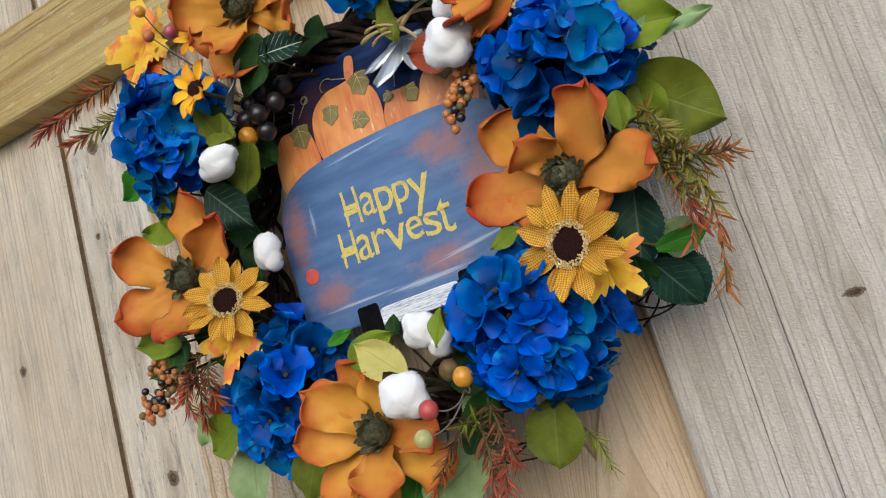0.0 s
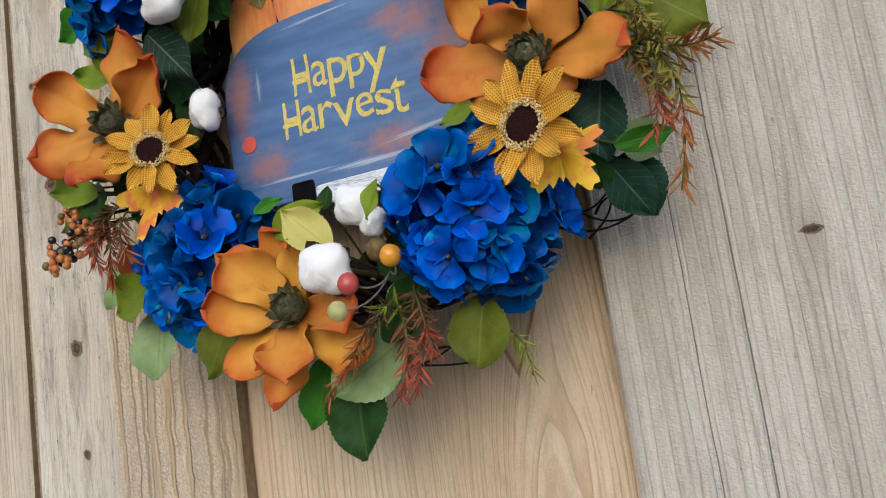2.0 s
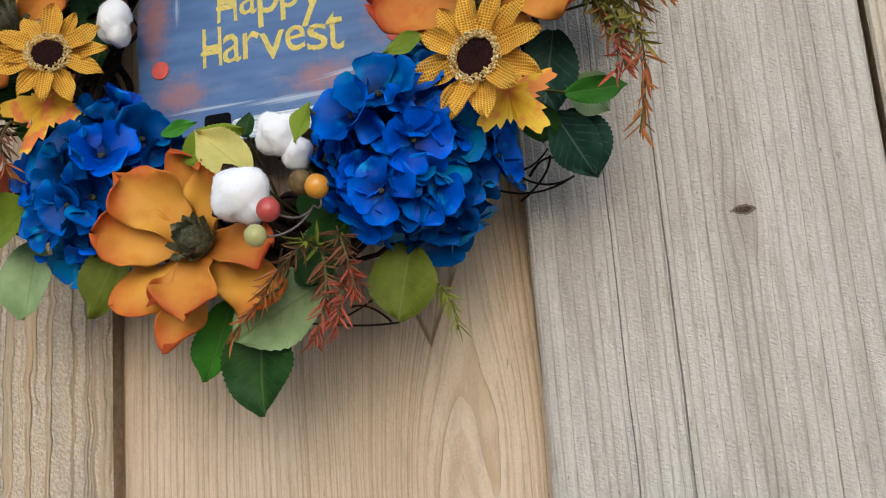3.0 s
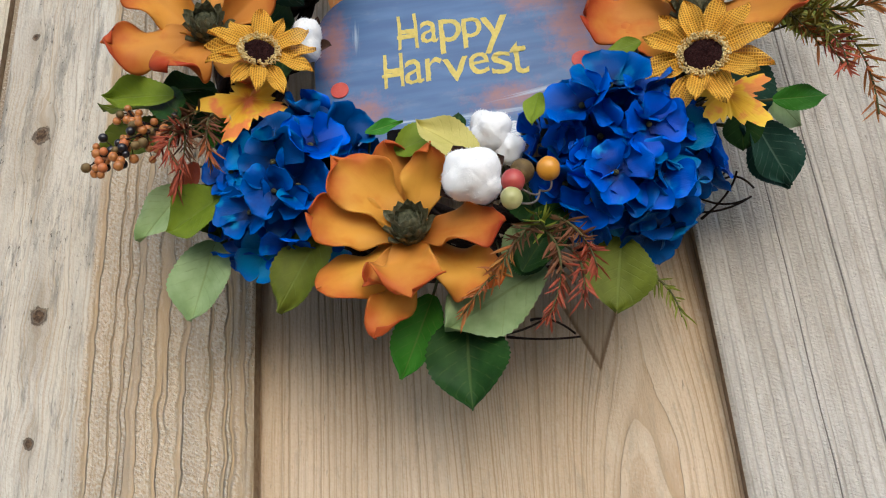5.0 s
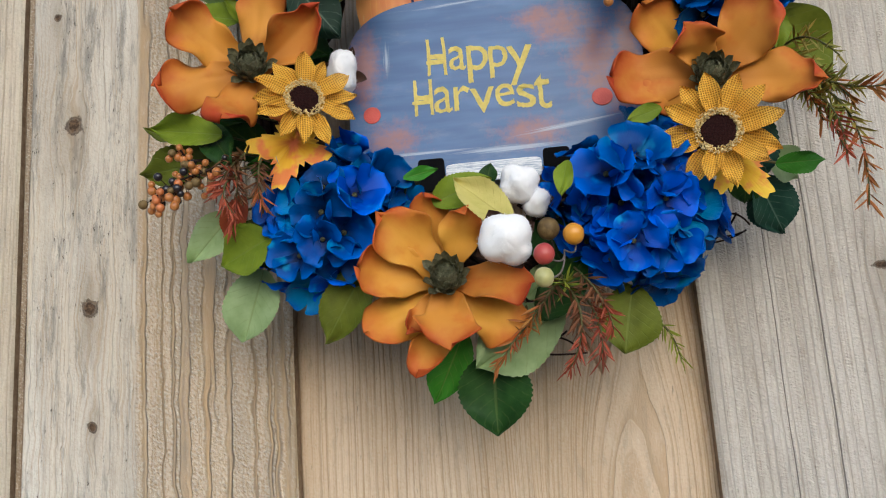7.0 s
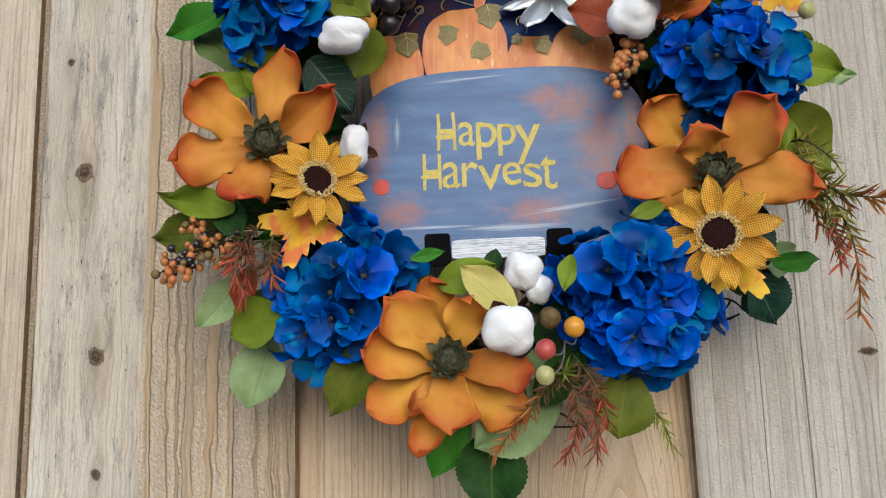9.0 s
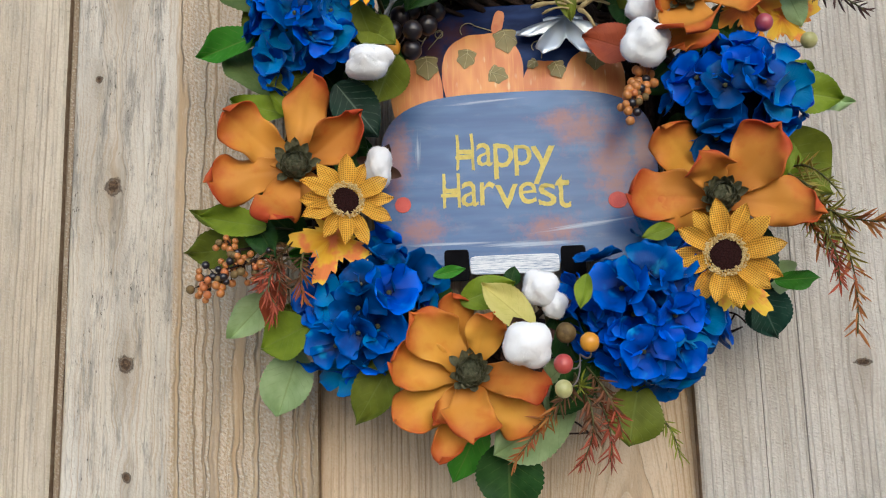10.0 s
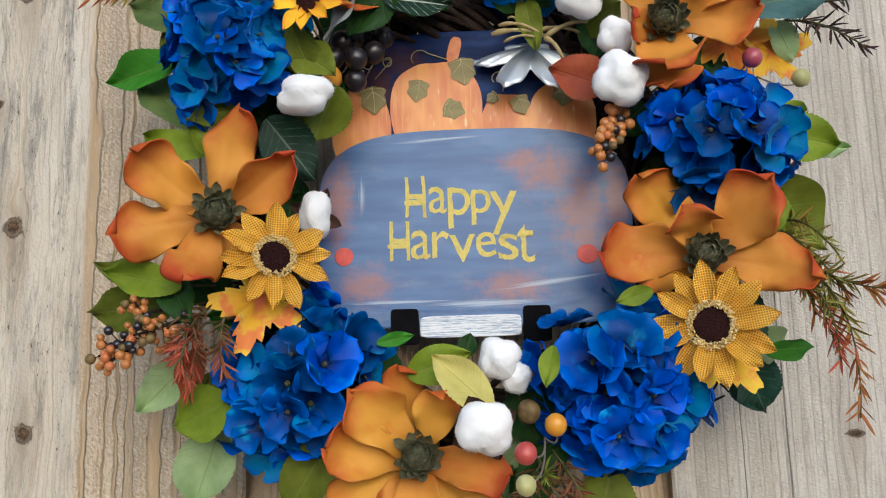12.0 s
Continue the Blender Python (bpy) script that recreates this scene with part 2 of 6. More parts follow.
def leaf_paint(name, dark, light, rough=0.5, rib=(0.2, 0.25, 0.06), ribs=0.35):
    """A silk leaf: mottled, with a midrib and slanting side veins."""
    m, nt, b = shader(name, rough, 0.14)
    c, u, v, w = coords(nt, "UV")
    o, ox, oy, oz = coords(nt)
    edge = math_(nt, "ABSOLUTE", math_(nt, "SUBTRACT", v, 0.5))
    slant = math_(nt, "SINE", math_(nt, "MULTIPLY", math_(nt, "SUBTRACT", u, math_(nt, "MULTIPLY", edge, 0.55)), 50.0))
    side = math_(nt, "MULTIPLY", step(nt, slant, 0.86, 1.0), step(nt, noise_(nt, o, 120.0, 2.0), 0.35, 0.65))
    mid = math_(nt, "SUBTRACT", 1.0, step(nt, edge, 0.008, 0.03))
    lines = math_(nt, "MAXIMUM", mid, math_(nt, "MULTIPLY", side, 0.6))
    colour = mix(nt, step(nt, noise_(nt, o, 35.0, 4.0), 0.3, 0.7), dark, light)
    colour = mix(nt, math_(nt, "MULTIPLY", lines, ribs), colour, rib)
    hue = nt.nodes.new("ShaderNodeHueSaturation")
    put(nt, hue.inputs["Value"], math_(nt, "ADD", 0.85, math_(nt, "MULTIPLY", chance(nt), 0.3)))
    put(nt, hue.inputs["Color"], colour)
    put(nt, b.inputs["Base Color"], hue.outputs[0])
    weave = noise_(nt, o, 1100.0, 2.0)
    bump(nt, b, math_(nt, "ADD", math_(nt, "MULTIPLY", weave, 0.25), math_(nt, "MULTIPLY", lines, -0.6)), 0.5, 0.0012)
    return m


def plain(name, a, c2, rough=0.6, scale=60.0, relief=0.4, depth=0.001, metal=0.0, coat=0.0):
    """A mottled surface of two close colours with fine relief."""
    m, nt, b = shader(name, rough)
    o, ox, oy, oz = coords(nt)
    put(nt, b.inputs["Base Color"], mix(nt, step(nt, noise_(nt, o, scale, 4.0), 0.3, 0.7), a, c2))
    bump(nt, b, noise_(nt, o, scale * (2 if metal else 6), 3.0), relief, depth)
    b.inputs["Metallic"].default_value = metal
    b.inputs["Coat Weight"].default_value = coat
    if coat:
        b.inputs["Specular IOR Level"].default_value = 0.5
    return m


def burlap_paint():
    """Open jute weave: threads both ways with small gaps between them."""
    m, nt, b = shader("burlap", 0.9)
    o, x, y, z = coords(nt)
    wob = math_(nt, "MULTIPLY", noise_(nt, o, 140.0, 2.0), 1.6)
    wx = math_(nt, "SINE", math_(nt, "ADD", math_(nt, "MULTIPLY", x, 3300.0), wob))
    wy = math_(nt, "SINE", math_(nt, "ADD", math_(nt, "MULTIPLY", y, 3300.0), wob))
    cloth = math_(nt, "MAXIMUM", wx, wy)
    hole = math_(nt, "SUBTRACT", 1.0, step(nt, cloth, -0.05, 0.45))
    stain = noise_(nt, o, 80.0, 3.0)
    colour = mix(nt, step(nt, stain, 0.3, 0.7), (0.86, 0.50, 0.065), (0.76, 0.39, 0.035))
    colour = mix(nt, math_(nt, "MULTIPLY", step(nt, noise_(nt, o, 1500.0, 2.0), 0.5, 0.75), 0.35), colour, (0.45, 0.18, 0.015))
    colour = mix(nt, math_(nt, "MULTIPLY", hole, 0.62), colour, (0.40, 0.16, 0.012))
    put(nt, b.inputs["Base Color"], colour)
    put(nt, b.inputs["Alpha"], math_(nt, "SUBTRACT", 1.0, math_(nt, "MULTIPLY", hole, 0.25)))
    bump(nt, b, cloth, 0.7, 0.0007)
    return m


def sign_paint(name, ground, dabs, dab_colour, rough=0.5, strokes=(), coat=0.12):
    """Brushed enamel on sheet metal: streaks along it and dabs of a second paint."""
    m, nt, b = shader(name, rough, 0.3 if coat else 0.12)
    o, x, y, z = coords(nt)
    brush = noise_(nt, xyz(nt, math_(nt, "MULTIPLY", x, 9.0), 0.0, math_(nt, "MULTIPLY", z, 90.0)), 1.0, 3.0)
    blot = noise_(nt, o, 75.0, 7.0, 0.78)
    colour = mix(nt, step(nt, brush, 0.3, 0.75), ground[0], ground[1])
    # Pale washed strokes, which also put the sheen's sky haze into the colour.
    colour = mix(nt, math_(nt, "MULTIPLY", step(nt, noise_(nt, xyz(nt, math_(nt, "MULTIPLY", x, 14.0), 2.0, math_(nt, "MULTIPLY", z, 40.0)), 1.0, 2.0), 0.50, 0.72), 0.55), colour, ground[2])
    haze_wash = noise_(nt, xyz(nt, math_(nt, "MULTIPLY", x, 22.0), 5.0, math_(nt, "MULTIPLY", z, 60.0)), 1.0, 5.0, 0.7)
    colour = mix(nt, math_(nt, "MULTIPLY", step(nt, haze_wash, 0.52, 0.74), 0.35), colour, ground[3] if len(ground) > 3 else ground[2])
    colour = mix(nt, math_(nt, "MULTIPLY", step(nt, noise_(nt, xyz(nt, math_(nt, "MULTIPLY", x, 120.0), 8.0, math_(nt, "MULTIPLY", z, 260.0)), 1.0, 4.0, 0.7), 0.60, 0.72), 0.3), colour, ground[0])
    total = None
    for cx, cz, sx, sz in dabs:
        g = gauss(nt, x, z, cx, cz, sx, sz)
        total = g if total is None else math_(nt, "MAXIMUM", total, g)
    if total is not None:
        colour = mix(nt, math_(nt, "MULTIPLY", step(nt, math_(nt, "ADD", total, math_(nt, "MULTIPLY", math_(nt, "SUBTRACT", blot, 0.5), 1.9)), 0.20, 1.10), 0.62), colour, dab_colour)
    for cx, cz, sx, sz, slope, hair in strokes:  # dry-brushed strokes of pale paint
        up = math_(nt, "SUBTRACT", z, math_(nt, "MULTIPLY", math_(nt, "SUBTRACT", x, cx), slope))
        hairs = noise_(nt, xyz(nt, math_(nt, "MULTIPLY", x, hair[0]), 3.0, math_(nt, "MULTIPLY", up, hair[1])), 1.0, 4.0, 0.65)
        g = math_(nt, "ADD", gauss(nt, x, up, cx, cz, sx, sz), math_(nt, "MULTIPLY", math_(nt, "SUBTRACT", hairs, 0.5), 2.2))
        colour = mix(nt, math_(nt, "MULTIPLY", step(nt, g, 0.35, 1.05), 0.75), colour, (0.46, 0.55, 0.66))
    put(nt, b.inputs["Base Color"], colour)
    b.inputs["Coat Weight"].default_value = coat
    b.inputs["Coat Roughness"].default_value = 0.22
    bump(nt, b, brush, 0.15, 0.0006)
    return m


MAT = {
    # Red tips are dye; the dark root paints depth shade at the heart.
    "magnolia": petal_paint("magnolia_foam", (0.36, 0.135, 0.016), (0.63, 0.285, 0.042), (0.46, 0.08, 0.018), 0.60, 1.06, 0.5, 0.12, 0.0, 0.12, (((0.56, 0.18, 0.025), 0.50, 0.75),)),
    # Near-black roots paint floret shade; pale tips and the light cyan wash paint highlights.
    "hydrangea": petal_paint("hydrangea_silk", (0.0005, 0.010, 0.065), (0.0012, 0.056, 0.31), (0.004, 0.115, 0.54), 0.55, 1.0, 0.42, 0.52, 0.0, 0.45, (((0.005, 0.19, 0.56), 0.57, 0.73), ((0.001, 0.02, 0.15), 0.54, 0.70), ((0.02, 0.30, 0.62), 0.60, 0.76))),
    "hydrangea_teal": petal_paint("hydrangea_teal_silk", (0.010, 0.20, 0.36), (0.006, 0.19, 0.48), (0.003, 0.11, 0.52), 0.7, 1.1, 0.45, 0.3, 0.1, 0.9),
    "rudbeckia": petal_paint("rudbeckia_silk", (0.45, 0.08, 0.01), (0.85, 0.46, 0.02), (0.75, 0.25, 0.05), 0.85, 1.1, 0.55),
    "burlap": burlap_paint(),
    "dark_leaf": leaf_paint("dark_leaf", (0.012, 0.040, 0.008), (0.026, 0.076, 0.014), ribs=0.18),
    "green_leaf": leaf_paint("green_leaf", (0.035, 0.16, 0.012), (0.06, 0.23, 0.02)),
    "olive_leaf": leaf_paint("olive_leaf", (0.092, 0.115, 0.010), (0.155, 0.185, 0.018)),
    "lime_leaf": leaf_paint("lime_leaf", (0.13, 0.19, 0.011), (0.21, 0.28, 0.02)),
    "pale_leaf": leaf_paint("pale_leaf", (0.25, 0.36, 0.15), (0.38, 0.50, 0.25), 0.6),
    "sage_leaf": leaf_paint("sage_leaf", (0.11, 0.17, 0.045), (0.17, 0.24, 0.08), 0.6),
    "teal_leaf": leaf_paint("teal_leaf", (0.04, 0.09, 0.09), (0.07, 0.14, 0.14), 0.55),
    "veined_leaf": leaf_paint("veined_leaf", (0.006, 0.020, 0.012), (0.012, 0.035, 0.02), 0.5, (0.30, 0.38, 0.28), 0.28),
    "net_leaf": leaf_paint("net_leaf", (0.006, 0.020, 0.012), (0.012, 0.035, 0.02), 0.5, (0.50, 0.56, 0.46), 0.95),
    "ivy_leaf": leaf_paint("ivy_leaf", (0.012, 0.04, 0.03), (0.025, 0.075, 0.05), 0.45, (0.14, 0.22, 0.16), 0.6),
    "gold_leaf": leaf_paint("gold_leaf", (0.42, 0.38, 0.10), (0.52, 0.46, 0.15), 0.6, (0.30, 0.26, 0.06)),
    "rust_leaf": leaf_paint("rust_leaf", (0.26, 0.05, 0.025), (0.36, 0.08, 0.03), 0.5, (0.2, 0.04, 0.02)),
    "grey_leaf": leaf_paint("grey_leaf", (0.26, 0.28, 0.27), (0.34, 0.36, 0.34), 0.7, (0.2, 0.22, 0.2)),
    "maple": petal_paint("maple_silk", (0.50, 0.13, 0.02), (0.80, 0.45, 0.02), (0.82, 0.54, 0.05), 0.4, 0.9, 0.55, 0.1, 0.0, 0.4, (((0.76, 0.22, 0.07), 0.49, 0.60), ((0.22, 0.07, 0.02), 0.70, 0.76))),
    "maple_orange": petal_paint("maple_orange_silk", (0.35, 0.06, 0.015), (0.58, 0.14, 0.02), (0.70, 0.30, 0.03), 0.6, 1.0, 0.55, 0.1),
    "centre": plain("magnolia_centre", (0.085, 0.09, 0.045), (0.19, 0.185, 0.10), 0.85, 320.0, 1.0, 0.003),
    "bract_green": plain("bract_green", (0.10, 0.105, 0.055), (0.22, 0.21, 0.12), 0.85, 160.0, 0.8, 0.002),
    "disc": plain("sunflower_disc", (0.035, 0.010, 0.010), (0.09, 0.028, 0.025), 0.95, 700.0, 1.0, 0.003),
    "fringe": plain("straw_fringe", (0.88, 0.74, 0.38), (0.58, 0.36, 0.10), 0.9, 500.0, 0.1, 0.0005),
    "cotton": plain("cotton", (0.96, 0.96, 0.96), (0.94, 0.94, 0.945), 1.0, 150.0, 0.3, 0.0008),
    "bract": plain("bract", (0.045, 0.022, 0.015), (0.09, 0.045, 0.03), 0.8, 90.0),
    "vine": plain("vine_bark", (0.014, 0.008, 0.006), (0.042, 0.025, 0.017), 0.85, 90.0, 0.9, 0.002),
    "stem": plain("green_stem", (0.08, 0.09, 0.03), (0.12, 0.10, 0.04), 0.7, 120.0),
    "wire": plain("paper_wire", (0.16, 0.13, 0.12), (0.22, 0.19, 0.17), 0.7, 200.0),
    "yellow_berry": plain("yellow_berry", (0.78, 0.36, 0.03), (0.70, 0.30, 0.02), 0.35, 70.0, 0.1, 0.0005, 0, 0.3),
    "red_berry": plain("red_berry", (0.45, 0.05, 0.05), (0.52, 0.09, 0.07), 0.4, 70.0, 0.1, 0.0005, 0, 0.2),
    "green_berry": plain("green_berry", (0.56, 0.53, 0.24), (0.44, 0.42, 0.15), 0.4, 90.0, 0.1, 0.0005, 0, 0.2),
    "brown_berry": plain("brown_berry", (0.11, 0.07, 0.028), (0.22, 0.15, 0.06), 0.5, 150.0, 0.2, 0.0006),
    "magenta_berry": plain("magenta_berry", (0.36, 0.045, 0.08), (0.44, 0.09, 0.12), 0.35, 70.0, 0.1, 0.0005, 0, 0.3),
    "orange_berry": plain("orange_berry", (0.48, 0.12, 0.035), (0.55, 0.18, 0.05), 0.4, 70.0, 0.1, 0.0005, 0, 0.2),
    "copper_berry": plain("copper_berry", (0.60, 0.26, 0.065), (0.42, 0.14, 0.032), 0.4, 200.0, 0.15, 0.0004, 0, 0.3),
    "black_berry": plain("black_berry", (0.008, 0.008, 0.011), (0.02, 0.016, 0.02), 0.28, 60.0, 0.1, 0.0004, 0, 0.4),
    "dark_grape": plain("dark_grape", (0.007, 0.006, 0.007), (0.018, 0.013, 0.015), 0.36, 40.0, 0.1, 0.0004, 0, 0.3),
    "needle_rust": plain("needle_rust", (0.42, 0.11, 0.04), (0.36, 0.17, 0.035), 0.6, 30.0),
    "needle_brown": plain("needle_brown", (0.20, 0.075, 0.035), (0.12, 0.075, 0.03), 0.6, 30.0),
    "needle_red": plain("needle_red", (0.45, 0.095, 0.045), (0.30, 0.075, 0.04), 0.6, 30.0),
    "needle_green": plain("needle_green", (0.22, 0.23, 0.045), (0.34, 0.24, 0.04), 0.6, 25.0),
    "needle_dark": plain("needle_dark", (0.05, 0.04, 0.03), (0.11, 0.05, 0.04), 0.6, 25.0),
    "needle_lime": plain("needle_lime", (0.30, 0.34, 0.03), (0.22, 0.26, 0.03), 0.6, 30.0),
    "raffia": plain("raffia", (0.50, 0.40, 0.20), (0.38, 0.28, 0.12), 0.8, 140.0),
    "silver": plain("stamped_tin", (0.90, 0.93, 0.94), (0.78, 0.83, 0.85), 0.5, 14.0, 0.10, 0.002, 1.0),
    # Near-black ball in each hydrangea: shade between florets, put into colour.
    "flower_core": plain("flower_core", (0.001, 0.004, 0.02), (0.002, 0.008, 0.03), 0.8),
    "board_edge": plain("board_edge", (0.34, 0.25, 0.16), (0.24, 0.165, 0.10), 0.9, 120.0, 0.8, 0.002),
    "steel_edge": plain("sheet_edge", (0.03, 0.03, 0.035), (0.05, 0.05, 0.055), 0.5),
}
cotton_shader = MAT["cotton"].node_tree.nodes["Principled BSDF"]
cotton_shader.inputs["Subsurface Weight"].default_value = 0.6
cotton_shader.inputs["Subsurface Radius"].default_value = (0.02, 0.02, 0.02)
cotton_shader.inputs["Specular IOR Level"].default_value = 0.05
MAT["sign_blue"] = sign_paint(
    "sign_blue", ((0.060, 0.125, 0.28), (0.085, 0.17, 0.36), (0.125, 0.24, 0.46), (0.22, 0.28, 0.40)),
    ((0.0, 1.405, 0.036, 0.024), (0.03, 1.365, 0.030, 0.05), (0.062, 1.375, 0.016, 0.05), (-0.02, 1.415, 0.03, 0.012), (-0.035, 1.30, 0.035, 0.018), (-0.19, 1.38, 0.018, 0.05), (-0.165, 1.305, 0.03, 0.02), (0.05, 1.33, 0.02, 0.03)),
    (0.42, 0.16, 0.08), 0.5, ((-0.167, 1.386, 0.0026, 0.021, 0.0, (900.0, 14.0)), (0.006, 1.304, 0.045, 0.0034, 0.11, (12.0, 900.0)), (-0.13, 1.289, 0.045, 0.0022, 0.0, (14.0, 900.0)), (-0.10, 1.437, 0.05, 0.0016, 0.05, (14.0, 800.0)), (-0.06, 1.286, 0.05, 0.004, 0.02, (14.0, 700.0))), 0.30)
MAT["sign_navy"] = sign_paint(
    "sign_navy", ((0.007, 0.016, 0.065), (0.012, 0.03, 0.12), (0.04, 0.085, 0.22)),
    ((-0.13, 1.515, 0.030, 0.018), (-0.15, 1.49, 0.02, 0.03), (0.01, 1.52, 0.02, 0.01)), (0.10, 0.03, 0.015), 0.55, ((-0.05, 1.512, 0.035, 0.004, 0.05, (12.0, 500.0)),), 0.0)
def pumpkin_paint():
    """Peach-orange enamel blended softly, redder at the foot of the ribs, with a few short pale dabs."""
    m, nt, b = shader("pumpkin_paint", 0.4, 0.3)
    o, x, y, z = coords(nt)
    soft = noise_(nt, xyz(nt, math_(nt, "MULTIPLY", x, 40.0), 0.0, math_(nt, "MULTIPLY", z, 16.0)), 1.0, 2.0)
    streak = noise_(nt, xyz(nt, math_(nt, "MULTIPLY", x, 330.0), 3.0, math_(nt, "MULTIPLY", z, 20.0)), 1.0, 3.0)
    dab = noise_(nt, xyz(nt, math_(nt, "MULTIPLY", x, 150.0), 7.0, math_(nt, "MULTIPLY", z, 45.0)), 1.0, 1.0)
    colour = mix(nt, step(nt, soft, 0.32, 0.66), (0.62, 0.185, 0.055), (0.80, 0.35, 0.10))
    colour = mix(nt, math_(nt, "MULTIPLY", step(nt, streak, 0.50, 0.72), 0.45), colour, (0.84, 0.47, 0.11))
    colour = mix(nt, math_(nt, "MULTIPLY", math_(nt, "MULTIPLY", step(nt, dab, 0.64, 0.74), step(nt, streak, 0.42, 0.56)), 0.7), colour, (0.86, 0.66, 0.34))
    put(nt, b.inputs["Base Color"], colour)
    b.inputs["Coat Weight"].default_value, b.inputs["Coat Roughness"].default_value = 0.2, 0.2
    return m


MAT["pumpkin_paint"] = pumpkin_paint()
MAT["pumpkin_leaf_paint"] = sign_paint("pumpkin_leaf_paint", ((0.20, 0.165, 0.055), (0.27, 0.215, 0.075), (0.33, 0.26, 0.10)), (), (0, 0, 0))
MAT["vein_paint"] = plain("vein_paint", (0.62, 0.55, 0.30), (0.48, 0.40, 0.18), 0.5, 200.0)
MAT["stalk_paint"] = plain("stalk_paint", (0.62, 0.20, 0.09), (0.70, 0.28, 0.12), 0.45, 120.0)
MAT["letter_paint"] = plain("letter_paint", (0.74, 0.62, 0.17), (0.62, 0.50, 0.12), 0.55, 260.0)
def bumper_paint():
    """White enamel dragged over blue with a dry brush."""
    m, nt, b = shader("white_paint", 0.5, 0.3)
    o, x, y, z = coords(nt)
    hairs = noise_(nt, xyz(nt, math_(nt, "MULTIPLY", x, 16.0), 1.0, math_(nt, "MULTIPLY", z, 620.0)), 1.0, 4.0, 0.7)
    breaks = noise_(nt, xyz(nt, math_(nt, "MULTIPLY", x, 110.0), 4.0, math_(nt, "MULTIPLY", z, 700.0)), 1.0, 3.0, 0.6)
    cover = math_(nt, "ADD", hairs, math_(nt, "MULTIPLY", math_(nt, "SUBTRACT", breaks, 0.5), 0.5))
    put(nt, b.inputs["Base Color"], mix(nt, step(nt, cover, 0.34, 0.58), (0.27, 0.34, 0.46), (0.80, 0.82, 0.84)))
    bump(nt, b, cover, 0.3, 0.0005)
    return m


MAT["white_paint"] = bumper_paint()
MAT["light_paint"] = plain("light_paint", (0.66, 0.12, 0.09), (0.58, 0.09, 0.075), 0.4, 90.0)
MAT["gap_black"] = plain("gap_black", (0.004, 0.004, 0.005), (0.007, 0.007, 0.008), 0.85)
MAT["gap_black"].node_tree.nodes["Principled BSDF"].inputs["Specular IOR Level"].default_value = 0.05


# ---- building helpers ----
def mesh(name, verts, faces, uvs=None, material=None, smooth=True):
    me = bpy.data.meshes.new(name)
    me.from_pydata([tuple(v) for v in verts], [], faces)
    if uvs is not None:
        layer = me.uv_layers.new(name="uv")
        for loop in me.loops:
            layer.data[loop.index].uv = uvs[loop.vertex_index]
    if smooth:
        me.polygons.foreach_set("use_smooth", [True] * len(me.polygons))
    if material:
        me.materials.append(MAT[material])
    me.update()
    return me


def part(name, me, parent=None, m=None, label=""):
    ob = new(name, me)
    ob.parent = parent
    if m is not None:
        ob.matrix_basis = m
    return tagged(ob, label)


def thing(name, m, label, category, group=""):
    ob = new(name)
    ob.empty_display_size = 0.02
    ob.matrix_basis = m
    return tagged(ob, label, category, group)


def frame_at(loc, normal, up=(0, 0, 1), spin=0.0):
    """A pose at loc with local z along normal and local y as near to up as can be, spun about z."""
    n = Vector(normal).normalized()
    x = Vector(up).cross(n)
    if x.length < 1e-4:
        x = Vector((1, 0, 0))
    x.normalize()
    y = n.cross(x)
    turn = Matrix((x, y, n)).transposed().to_4x4()
    return Matrix.Translation(loc) @ turn @ Matrix.Rotation(radians(spin), 4, "Z")


